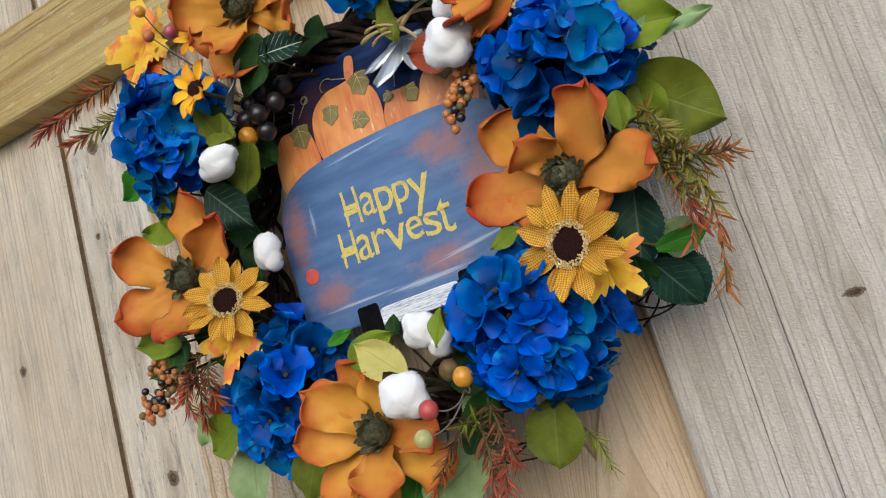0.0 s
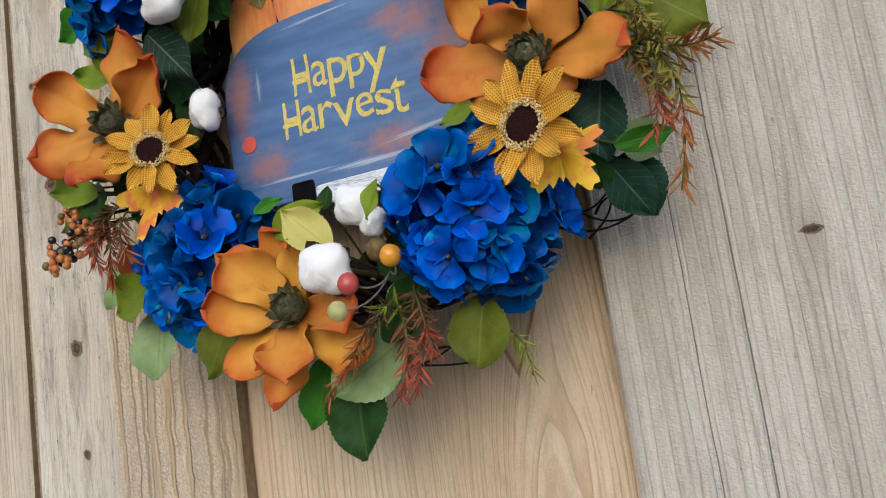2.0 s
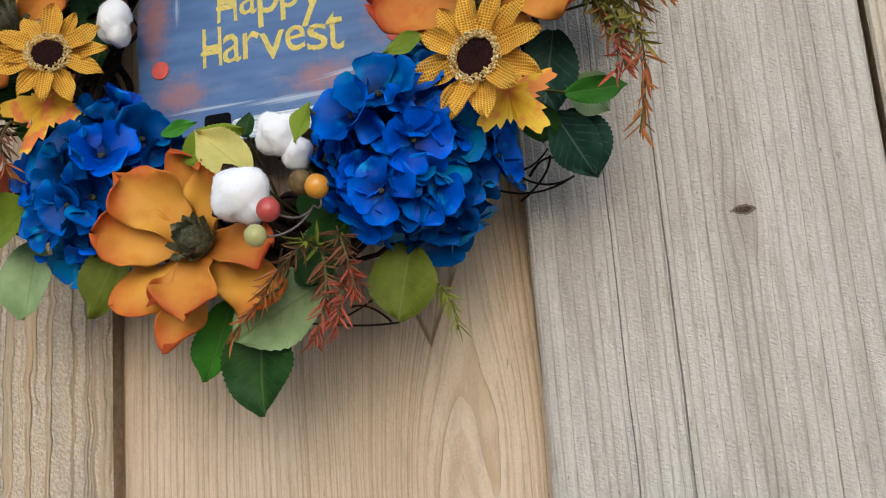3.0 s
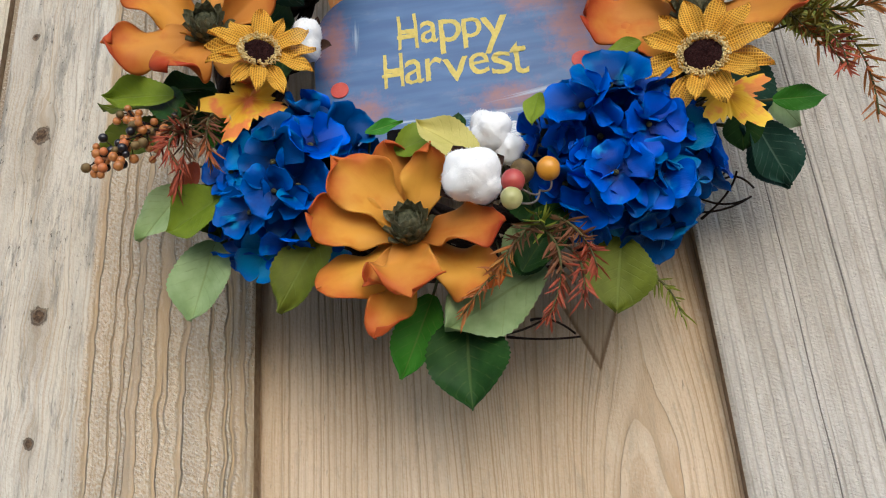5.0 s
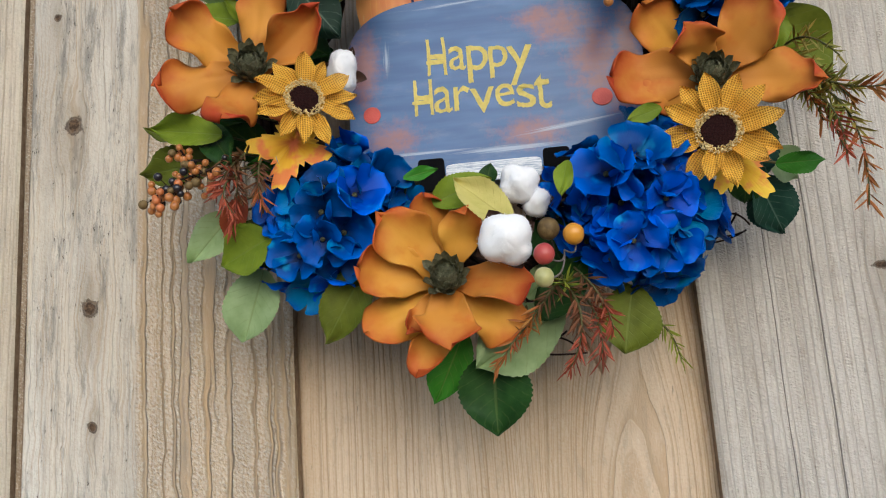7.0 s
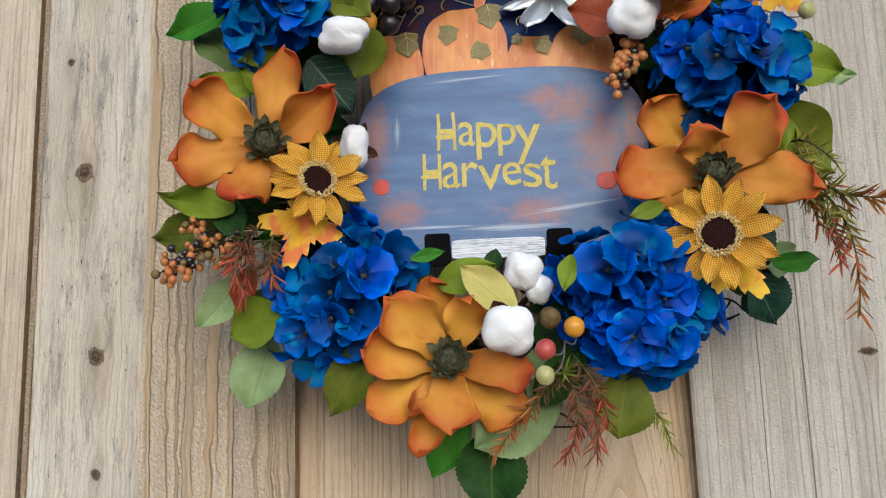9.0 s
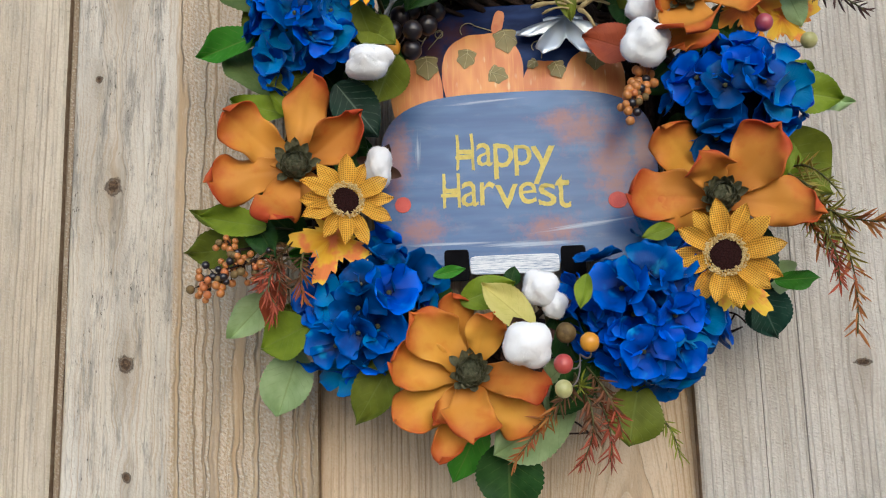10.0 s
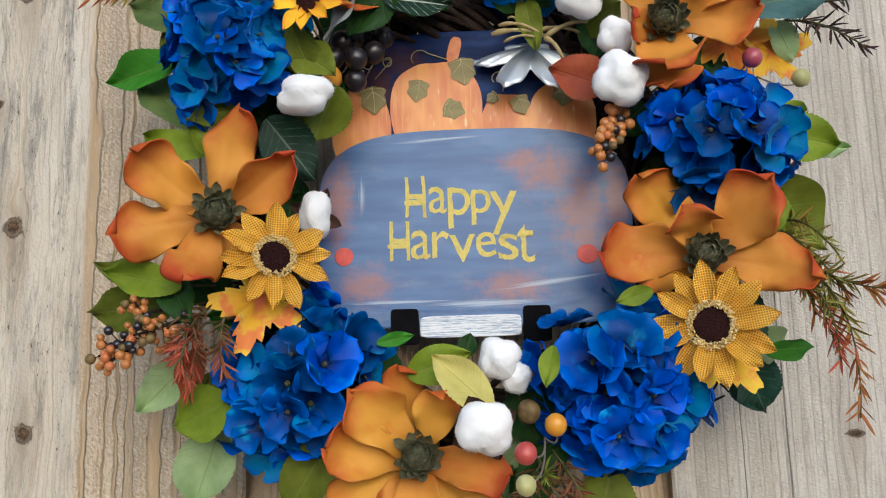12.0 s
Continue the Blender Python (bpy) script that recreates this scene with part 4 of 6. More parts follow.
for base, tip, width, paint, label in (
    ((-0.205, -0.085, 1.545), (-0.150, -0.110, 1.545), 0.046, "dark_leaf", DK), ((-0.225, -0.085, 1.500), (-0.178, -0.105, 1.452), 0.050, "dark_leaf", DK), ((-0.250, -0.085, 1.470), (-0.205, -0.105, 1.425), 0.048, "dark_leaf", DK),
    ((-0.262, -0.085, 1.420), (-0.215, -0.105, 1.385), 0.044, "dark_leaf", DK), ((-0.120, -0.080, 1.580), (-0.085, -0.100, 1.553), 0.046, "dark_leaf", DK), ((-0.045, -0.080, 1.585), (0.010, -0.100, 1.556), 0.046, "dark_leaf", DK),
    ((0.060, -0.080, 1.555), (0.045, -0.100, 1.500), 0.046, "dark_leaf", DK), ((0.100, -0.080, 1.470), (0.060, -0.100, 1.430), 0.046, "dark_leaf", DK), ((0.120, -0.080, 1.400), (0.078, -0.100, 1.375), 0.044, "dark_leaf", DK),
    ((-0.215, -0.150, 1.500), (-0.180, -0.160, 1.470), 0.036, "olive_leaf", OL), ((0.155, -0.100, 1.500), (0.130, -0.130, 1.470), 0.034, "dark_leaf", DK), ((-0.268, -0.140, 1.452), (-0.305, -0.150, 1.440), 0.026, "olive_leaf", OL)):
    leaf(base, tip, width, paint, label)


def maple(loc, size, material, label, normal=(0, -1, 0.1), spin=0.0, thick=0.0, category="maple leaf", full=0.36, notch=0.18):
    """A five-lobed maple leaf with notched lobes."""
    verts, faces, uvs, n, rings = [(0, 0, 0)], [], [(0.0, 0.5)], 120, 5
    for k in range(1, rings + 1):
        for i in range(n):
            a = 2 * math.pi * i / n
            tooth = (abs(((a - math.pi / 2) / (2 * math.pi) * 25 + 0.5) % 1.0 - 0.5) * 2)
            saw = abs(((a - math.pi / 2) / (2 * math.pi) * 5 + 0.5) % 1.0 - 0.5) * 2
            lobe = full + (0.86 - full) * (1 - saw) ** 1.2 + notch * tooth
            lobe *= 0.80 + 0.20 * math.sin(a)  # shorter towards the stalk
            r = size * lobe * k / rings
            z = (0.07 if thick else 0.05) * size * (k / rings) ** 2 * math.cos(5 * (a - math.pi / 2)) + 0.06 * size * math.sin(3 * a + spin) * (k / rings)
            verts.append((r * math.cos(a), r * math.sin(a), z))
            uvs.append((k / rings, 0.5 + 0.3 * math.sin(5 * a)))
    for i in range(n):
        faces.append((0, 1 + i, 1 + (i + 1) % n))
    for k in range(rings - 1):
        for i in range(n):
            a, b = 1 + k * n + i, 1 + k * n + (i + 1) % n
            faces.append((a, a + n, b + n, b))
    ob = tagged(new("maple_leaf", mesh("maple_leaf", verts, faces, uvs, material)), label, category)
    ob.matrix_basis = frame_at(loc, normal, (0, 0, 1), spin)
    if thick:
        s = ob.modifiers.new("thickness", "SOLIDIFY")
        s.thickness = thick
    back = ob.matrix_basis.inverted() @ nearest_ring(loc)
    part("stem", mesh("stem", *tube(bend((0, -0.1 * size, -0.001), back, (0, 0, -0.004)), [0.0012], 5), None, "stem"), ob)
    return ob


maple((-0.243, -0.150, 1.288), 0.0540, "maple", "yellow and orange maple leaf under the burlap sunflower", (0, -1, 0.2), 165)
maple((0.127, -0.145, 1.236), 0.0450, "maple", "yellow and orange maple leaf under the burlap sunflower", (0.1, -1, 0.1), 215)
maple((0.202, -0.105, 1.500), 0.0491, "maple", "yellow maple leaf with brown specks", (0.2, -1, 0), 290)
maple((0.162, -0.112, 1.512), 0.0485, "maple_orange", "burnt orange maple leaf", (0.1, -1, 0.1), 200)
maple((-0.301, -0.112, 1.652), 0.0774, "maple", "yellow maple leaf with brown specks", (-0.1, -1, 0.1), 80)
maple((-0.312, -0.105, 1.626), 0.0547, "maple_orange", "burnt orange maple leaf", (-0.1, -1, 0.1), 150)


# ---- painted sign ----
def slab(name, cx, cz, hw, hh, power, y, thick, material, parent, label="", n=64, spin=0.0):
    """A rounded plate of sheet metal facing -y, with a bevelled edge."""
    verts, faces = [], []
    levels = ((0.0, 0.0), (0.55, 0.0), (0.97, 0.0), (1.0, 0.25), (1.0, 1.0))
    for s, d in levels[1:]:
        for i in range(n):
            a = 2 * math.pi * i / n
            c, q = math.cos(a), math.sin(a)
            px = hw * s * math.copysign(abs(c) ** (2 / power), c)
            pz = hh * s * math.copysign(abs(q) ** (2 / power), q)
            sx, cx_ = math.sin(radians(spin)), math.cos(radians(spin))
            verts.append((cx + px * cx_ - pz * sx, y + d * thick, cz + px * sx + pz * cx_))
    verts.append((cx, y, cz))
    k = len(levels) - 1
    for i in range(n):
        q = (i + 1) % n
        faces.append((len(verts) - 1, i, q))
        for r in range(k - 1):
            faces.append((r * n + i, (r + 1) * n + i, (r + 1) * n + q, r * n + q))
    faces.append(tuple((k - 1) * n + i for i in range(n)))
    faces = [f[::-1] for f in faces]
    return part(name, mesh(name, verts, faces, None, material, smooth=False), parent, None, label)


def letter(char, x0, x1, z0, z1, parent, y):
    """One hand-painted letter fitted into its box on the sign."""
    cu = bpy.data.curves.new("lettering", "FONT")
    cu.body, cu.size, cu.extrude, cu.offset = char, 1.0, 0.01, 0.002
    tmp = new("lettering", cu)
    me = bpy.data.meshes.new_from_object(tmp.evaluated_get(bpy.context.evaluated_depsgraph_get()))
    bpy.data.objects.remove(tmp)
    bm = bmesh.new()
    bm.from_mesh(me)
    bmesh.ops.remove_doubles(bm, verts=bm.verts, dist=1e-5)
    bmesh.ops.subdivide_edges(bm, edges=[e for e in bm.edges if e.calc_length() > 0.06], cuts=4)
    bm.to_mesh(me)
    bm.free()
    xs, zs = [v.co.x for v in me.vertices], [v.co.y for v in me.vertices]
    ax, az = (x1 - x0) / (max(xs) - min(xs)), (z1 - z0) / (max(zs) - min(zs))
    for v in me.vertices:
        x, z = (v.co.x - min(xs)) * ax, (v.co.y - min(zs)) * az
        v.co = (x0 + x + 0.0010 * noise.noise((x * 70 + x0 * 99, z * 70, 0)) + 0.0007 * noise.noise((x * 480, z * 480, 2)), y - v.co.z * 0.01, z0 + z + 0.0010 * noise.noise((x * 70 + x0 * 99, z * 70, 5)) + 0.0007 * noise.noise((x * 480, z * 480, 9)))
    for poly in me.polygons:
        poly.use_smooth = False
    me.materials.clear()
    me.materials.append(MAT["letter_paint"])
    return part("letter", me, parent, None, "hand-painted yellow letter " + char)


SY = -0.080
sign = thing("harvest_sign", Matrix(), "painted metal truck sign with pumpkins reading Happy Harvest", "sign")
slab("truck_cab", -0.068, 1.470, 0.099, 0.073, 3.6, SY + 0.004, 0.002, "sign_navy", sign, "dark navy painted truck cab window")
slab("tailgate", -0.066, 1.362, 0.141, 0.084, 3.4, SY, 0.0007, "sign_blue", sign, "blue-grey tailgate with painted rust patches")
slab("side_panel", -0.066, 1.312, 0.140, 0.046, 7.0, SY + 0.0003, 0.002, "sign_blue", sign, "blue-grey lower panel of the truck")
slab("bumper_plate", -0.073, 1.266, 0.0445, 0.0095, 9.0, SY - 0.001, 0.002, "white_paint", sign, "white brushed bumper")
# Black plates paint in the shaded openings either side of the bumper.
slab("tyre", -0.131, 1.267, 0.0125, 0.016, 9.0, SY - 0.0003, 0.002, "gap_black", sign, "black plate standing in for a dark gap beside the bumper")
slab("tyre", -0.0145, 1.267, 0.0125, 0.016, 9.0, SY - 0.0003, 0.002, "gap_black", sign, "black plate standing in for a dark gap beside the bumper")
slab("tail_light", -0.184, 1.331, 0.0082, 0.0082, 2.0, SY - 0.0012, 0.001, "light_paint", sign, "red painted tail light")
slab("tail_light", 0.033, 1.327, 0.0095, 0.0085, 2.0, SY - 0.0012, 0.001, "light_paint", sign, "red painted tail light")
def pumpkin(cx, cz, hw, hh, d, seed):
    """A painted pumpkin: a broad ribbed outline, laid on the cab as a thin coat of enamel."""
    n, verts, faces = 72, [], []
    for s, y in ((0.55, 0.0), (1.0, 0.0), (1.0, 0.0006)):
        for i in range(n):
            a = 2 * math.pi * i / n
            r = 1 + 0.025 * abs(math.sin(2.5 * a + seed)) + 0.03 * noise.noise((math.cos(a) * 1.5, math.sin(a) * 1.5, seed * 3.1)) - 0.07 * math.exp(-((a - math.pi / 2) / 0.25) ** 2)
            c, q = math.cos(a), math.sin(a)
            verts.append((cx + hw * s * r * math.copysign(abs(c) ** 0.88, c), SY + 0.0034 - d + y, cz + hh * s * r * math.copysign(abs(q) ** 0.88, q)))
    verts.append((cx, SY + 0.0034 - d, cz))
    for i in range(n):
        q = (i + 1) % n
        faces += [(3 * n, q, i), (i, q, n + q, n + i), (n + i, n + q, 2 * n + q, 2 * n + i)]
    return part("pumpkin", mesh("pumpkin", verts, faces, None, "pumpkin_paint", smooth=False), sign, None, "painted orange pumpkin")


def painted_leaf(x, z, size, turn):
    """A pointed, notched pumpkin leaf in olive paint with pale brushed veins."""
    half = ((0.0, -1.0), (0.40, -0.62), (0.66, -0.46), (0.60, 0.02), (0.72, 0.34), (0.34, 0.50), (0.0, 0.56))
    ring = list(half) + [(-px, pz) for px, pz in half[-2:0:-1]]
    c, q = math.cos(radians(turn)), math.sin(radians(turn))
    place = lambda px, pz, y: (x + size * (px * c - pz * q), y, z + size * (px * q + pz * c))
    soft = []
    for k, (px, pz) in enumerate(ring):
        nx, nz = ring[(k + 1) % len(ring)]
        soft += [(px * 0.97, pz * 0.97), (px * 0.6 + nx * 0.4 + 0.02, pz * 0.6 + nz * 0.4), (px * 0.3 + nx * 0.7, pz * 0.3 + nz * 0.7 + 0.02)]
    front, back = SY + 0.0001, SY + 0.0004
    n = len(soft)
    verts = [place(px, pz, front) for px, pz in soft] + [place(px, pz, back) for px, pz in soft] + [place(0, 0, front)]
    faces = []
    for i in range(n):
        k = (i + 1) % n
        faces += [(2 * n, i, k), (i, n + i, n + k, k)]
    ob = part("painted_leaf", mesh("painted_leaf", verts, faces, None, "pumpkin_leaf_paint", smooth=False), sign, None, "olive painted pumpkin leaf")
    for a, b in (((0, 0.55), (0, -0.85)), ((0, 0.25), (0.6, -0.30)), ((0, 0.25), (-0.6, -0.30)), ((0, 0.45), (0.62, 0.32)), ((0, 0.45), (-0.62, 0.32))):
        line = bend(place(*a, front - 0.0001), place(*b, front - 0.0001), (0.0006, 0, 0.0006), 5)
        part("painted_vein", mesh("painted_vein", *tube(line, [0.00045, 0.0004, 0.0003, 0.0002], 4), None, "vein_paint"), ob)


for cx, cz, hw, hh, d, seed in ((-0.098, 1.466, 0.042, 0.047, 0.0024, 1), (-0.167, 1.449, 0.027, 0.041, 0.0018, 2), (-0.033, 1.452, 0.023, 0.028, 0.0012, 3), (0.018, 1.452, 0.030, 0.038, 0.0016, 4), (-0.087, 1.446, 0.030, 0.030, 0.0028, 5)):
    pumpkin(cx, cz, hw, hh, d, seed)
slab("pumpkin_stalk", -0.080, 1.523, 0.0058, 0.013, 3.0, SY + 0.0002, 0.0008, "stalk_paint", sign, "painted orange pumpkin stalk", spin=-14)
for x, z, s, spin in ((-0.073, 1.505, 0.0180, 8), (-0.114, 1.487, 0.0145, -12), (-0.084, 1.466, 0.0140, 70), (-0.156, 1.480, 0.0180, 5), (-0.021, 1.470, 0.0130, 20), (0.020, 1.480, 0.0160, -8), (-0.045, 1.476, 0.0080, -60)):
    painted_leaf(x, z, s, spin)
# curling painted tendrils
for cx, cz, r, turns, lead in ((-0.113, 1.516, 0.010, 0.5, (0.026, -0.001)), (-0.160, 1.512, 0.0055, 1.2, (-0.004, -0.016)), (-0.142, 1.514, 0.005, 1.3, (-0.012, -0.016)), (-0.040, 1.494, 0.008, 0.5, (0.004, -0.012))):
    pts = [(cx + lead[0], SY + 0.0028, cz + lead[1])]
    for i in range(15):
        a = 2 * math.pi * turns * i / 14 + 0.6
        pts.append((cx + r * (1 - 0.4 * i / 14) * math.cos(a), SY + 0.0028, cz + r * (1 - 0.4 * i / 14) * math.sin(a)))
    part("painted_tendril", mesh("painted_tendril", *tube(pts, [0.0006], 4), None, "vein_paint"), sign, None, "thin olive painted tendril")
letter("H", -0.1280, -0.1100, 1.3650, 1.4030, sign, SY - 0.0002)
letter("a", -0.1070, -0.0910, 1.3680, 1.3930, sign, SY - 0.0002)
letter("p", -0.0900, -0.0700, 1.3540, 1.3910, sign, SY - 0.0002)
letter("p", -0.0690, -0.0510, 1.3570, 1.3890, sign, SY - 0.0002)
letter("y", -0.0520, -0.0280, 1.3470, 1.3870, sign, SY - 0.0002)
letter("H", -0.1430, -0.1250, 1.3260, 1.3620, sign, SY - 0.0002)
letter("a", -0.1240, -0.1070, 1.3270, 1.3530, sign, SY - 0.0002)
letter("r", -0.1050, -0.0900, 1.3270, 1.3520, sign, SY - 0.0002)
letter("v", -0.0900, -0.0660, 1.3230, 1.3480, sign, SY - 0.0002)
letter("e", -0.0660, -0.0480, 1.3270, 1.3500, sign, SY - 0.0002)
letter("s", -0.0460, -0.0280, 1.3240, 1.3480, sign, SY - 0.0002)
letter("t", -0.0290, -0.0140, 1.3210, 1.3560, sign, SY - 0.0002)
slab("crossbar", -0.1205, 1.3785, 0.0085, 0.0025, 5.0, SY - 0.0004, 0.0002, "letter_paint", sign, "hand-painted crossbar")
slab("crossbar", -0.1355, 1.3390, 0.0095, 0.0020, 5.0, SY - 0.0004, 0.0002, "letter_paint", sign, "hand-painted crossbar")
# the wires that tie the sign to the vines
for a, b in (((-0.2, SY + 0.003, 1.37), (-0.27, -0.055, 1.39)), ((0.07, SY + 0.003, 1.37), (0.11, -0.055, 1.38))):
    part("tie_wire", mesh("tie_wire", *tube(bend(a, b, (0, 0, 0.003)), [0.0006], 5), None, "steel_edge"), sign)


# ---- flowers ----
def outward(p, lift=0.35, tilt=0.0):
    d = Vector(p) - HUB
    d.y = 0
    return (Vector((0, -1, 0)) + d * (lift / 0.2) + Vector((0, 0, tilt))).normalized()


def stalk(ob, m, p):
    back = m.inverted() @ nearest_ring(p)
    part("stalk", mesh("stalk", *tube(bend((0, 0, -0.006), back, (0.002, 0, 0.0)), [0.0022], 6), None, "stem"), ob)


def foam_petal(length, width, bow, cup, lip, fold, seed, nu=26, nv=18, claw=0.36, wave=1.0):
    """A moulded foam petal from the origin to (0, length, 0), hollow towards +z: narrow at the claw, broad and rounded, its rim
    waved and its tip turned over by lip. fold: how far one side (by its sign) is folded in."""
    rnd = random.Random(seed)
    p1, p2, skew = rnd.uniform(0, 6.28), rnd.uniform(0, 6.28), rnd.uniform(-0.10, 0.10)
    verts, uvs, faces = [], [], []
    for i in range(nu + 1):
        u = i / nu
        k = min(1.0, u / 0.72)
        grow = claw + (1 - claw) * k * k * (3 - 2 * k)
        close = math.sqrt(max(0.0, 1 - max(0.0, (u - 0.58) / 0.42) ** 3.4))
        w = max(width / 2 * grow * close, width * 0.015)
        for j in range(nv + 1):
            v = 2 * j / nv - 1
            e = abs(v)
            x = v * w * (1 + wave * (0.07 * math.sin(p1 + 9 * u + (1.5 if v > 0 else 0)) + 0.035 * math.sin(p2 + 19 * u + (4 if v > 0 else 0))))
            y = length * (u - 0.05 * e * e * u**3 + 0.008 * (1 - e) ** 3 * u**8)
            z = bow * length * (u * u - u) + cup * w * e**2.2 * (0.4 + 0.6 * math.sin(math.pi * min(1, u * 1.05)))
            z -= wave * 0.012 * length * math.exp(-((v - 0.1 * math.sin(p1 + 3 * u)) / 0.16) ** 2) * math.sin(math.pi * u)
            turned = max(0.0, (u - 0.80) / 0.20)
            z += 0.8 * lip * length * turned**1.6 * (0.7 + 0.3 * math.sin(p1 + 3 * v))
            y -= abs(lip) * length * 0.12 * turned**2
            z += wave * 0.085 * length * e**3 * math.sin(p2 + u * 10.5 + (2.3 if v > 0 else 0.0)) * min(1, 2.5 * u)
            y += wave * 0.03 * length * u**4 * math.sin(p1 + v * 4.5)
            z += 0.10 * length * noise.noise((x / length * 2.2 + seed * 1.7, u * 2.2, seed * 0.37)) * min(1.0, u * 3)
            if fold and v * fold > 0:
                f = e**1.8 * abs(fold) * min(1.0, 0.35 + u)
                x -= math.copysign(w * 0.95 * f, v)
                z += w * 1.0 * f * (1.15 - 0.5 * f)
            x += skew * length * u * u
            verts.append((x, y, z))
            uvs.append((u, 0.5 + v / 2))
    for i in range(nu):
        for j in range(nv):
            a = i * (nv + 1) + j
            faces.append((a, a + 1, a + nv + 2, a + nv + 1))
    return verts, faces, uvs


def magnolia(loc, petals, label, normal=None):
    """A foam magnolia. petals: the tip's place, width, layer (0 in front), bow, lip and fold."""
    m = frame_at(loc, normal or outward(loc, -0.22))
    ob = thing("magnolia_flower", m, label, "flower", "orange magnolias")
    for k, (tip, width, layer, bow, lip, fold) in enumerate(petals):
        end = m.inverted() @ Vector(tip)
        flat = Vector((end.x, end.y, 0)).normalized()
        base = flat * 0.006 + Vector((0, 0, -0.006 - 0.005 * layer + 0.0012 * (k % 3)))
        y = (end - base).normalized()
        n = Vector((0, 0, 1)) - flat * 0.12
        n = (n - y * n.dot(y)).normalized()
        turn = Matrix.Translation(base) @ Matrix((y.cross(n), y, n)).transposed().to_4x4()
        p = part("petal", mesh("petal", *foam_petal((end - base).length * 1.02, width * 0.97, bow * 0.85, (0.40, -0.30, 0.15, -0.38, 0.30, -0.20)[(k + int(abs(loc[0]) * 99)) % 6], lip, fold, k * 13 + int(abs(loc[0]) * 999), 30, 22, 0.46, 1.15), "magnolia"), ob, turn)
        s = p.modifiers.new("thickness", "SOLIDIFY")
        s.thickness, s.offset = 0.0011, 0.0
    core = part("centre", mesh("centre", *ball(0.0135, 32, 20, 0.16, int(loc[0] * 100), (1, 1, 1.0), 6.0), None, "centre"), ob, Matrix.Translation((0, 0, 0.003)), "dark green-brown seed head")
    rnd = random.Random(int(loc[0] * 1000) + 3)
    for k in range(34):
        a, tier = 2 * math.pi * k * 0.382, k / 34
        pm = blade(0.015 - 0.006 * tier, 0.0085 - 0.002 * tier, (0.5, 2.2), 0.5, 0.35, 0.1, 0, 0, k, 5, 4)
        mm = Matrix.Rotation(a, 4, "Z") @ Matrix.Translation((0, 0.0125 - 0.0045 * tier, -0.005 + 0.013 * tier)) @ Matrix.Rotation(radians(28 + 55 * tier + rnd.uniform(-14, 14)), 4, "X")
        part("bract", mesh("bract", *pm, "bract_green"), core, mm)
    stalk(ob, m, loc)
    return ob


ORANGE = "orange foam magnolia with red-tinged petals and dark seed head"
magnolia((-0.277, -0.158, 1.357), (
    ((-0.264, -0.158, 1.446), 0.044, 0, 0.20, 0.03, 0), ((-0.339, -0.186, 1.400), 0.050, 0, 0.34, 0.10, 0), ((-0.353, -0.182, 1.336), 0.050, 0, 0.22, 0.06, 0),
    ((-0.208, -0.172, 1.394), 0.052, 0, 0.30, 0.08, -0.55), ((-0.290, -0.198, 1.303), 0.046, 0, 0.40, -0.10, 0), ((-0.236, -0.150, 1.306), 0.042, 1, 0.25, 0.0, 0)), ORANGE)
magnolia((-0.119, -0.140, 1.158), (
    ((-0.127, -0.148, 1.231), 0.040, 2, 0.20, 0.06, 0.2), ((-0.165, -0.165, 1.216), 0.052, 0, 0.28, 0.04, 0), ((-0.100, -0.172, 1.211), 0.038, 0, 0.30, 0.03, 0),
    ((-0.189, -0.163, 1.176), 0.050, 0, 0.26, 0.06, 0), ((-0.187, -0.148, 1.117), 0.050, 1, 0.25, 0.05, 0), ((-0.123, -0.166, 1.101), 0.052, 0, 0.30, -0.05, 0),
    ((-0.146, -0.146, 1.081), 0.036, 2, 0.12, -0.06, 0.25), ((-0.048, -0.160, 1.152), 0.045, 0, 0.26, 0.05, 0), ((-0.060, -0.148, 1.106), 0.048, 1, 0.24, -0.04, 0), ((-0.156, -0.152, 1.118), 0.026, 1, 0.25, 0.0, 0.3)), ORANGE)
magnolia((0.119, -0.142, 1.313), (
    ((0.071, -0.156, 1.381), 0.052, 1, 0.26, 0.05, 0), ((0.170, -0.176, 1.364), 0.058, 0, 0.28, 0.06, 0), ((0.198, -0.174, 1.293), 0.062, 0, 0.32, 0.08, 0.45),
    ((0.033, -0.150, 1.325), 0.054, 0, 0.25, 0.06, 0), ((0.060, -0.140, 1.306), 0.052, 1, 0.20, -0.04, 0), ((0.100, -0.178, 1.344), 0.044, 0, 0.45, -0.12, 0), ((0.130, -0.140, 1.268), 0.045, 1, 0.2, 0.0, 0)), ORANGE)
magnolia((0.102, -0.140, 1.518), (
    ((0.095, -0.182, 1.461), 0.062, 0, 0.45, -0.08, 0), ((0.094, -0.162, 1.450), 0.056, 1, 0.35, 0.02, 0), ((0.176, -0.160, 1.520), 0.060, 0, 0.30, -0.06, 0), ((0.066, -0.170, 1.508), 0.040, 0, 0.40, 0.05, 0.4),
    ((0.066, -0.160, 1.575), 0.052, 0, 0.30, 0.03, 0), ((0.118, -0.160, 1.592), 0.055, 1, 0.30, 0.03, 0), ((0.160, -0.165, 1.568), 0.055, 0, 0.30, 0.05, 0)), ORANGE)
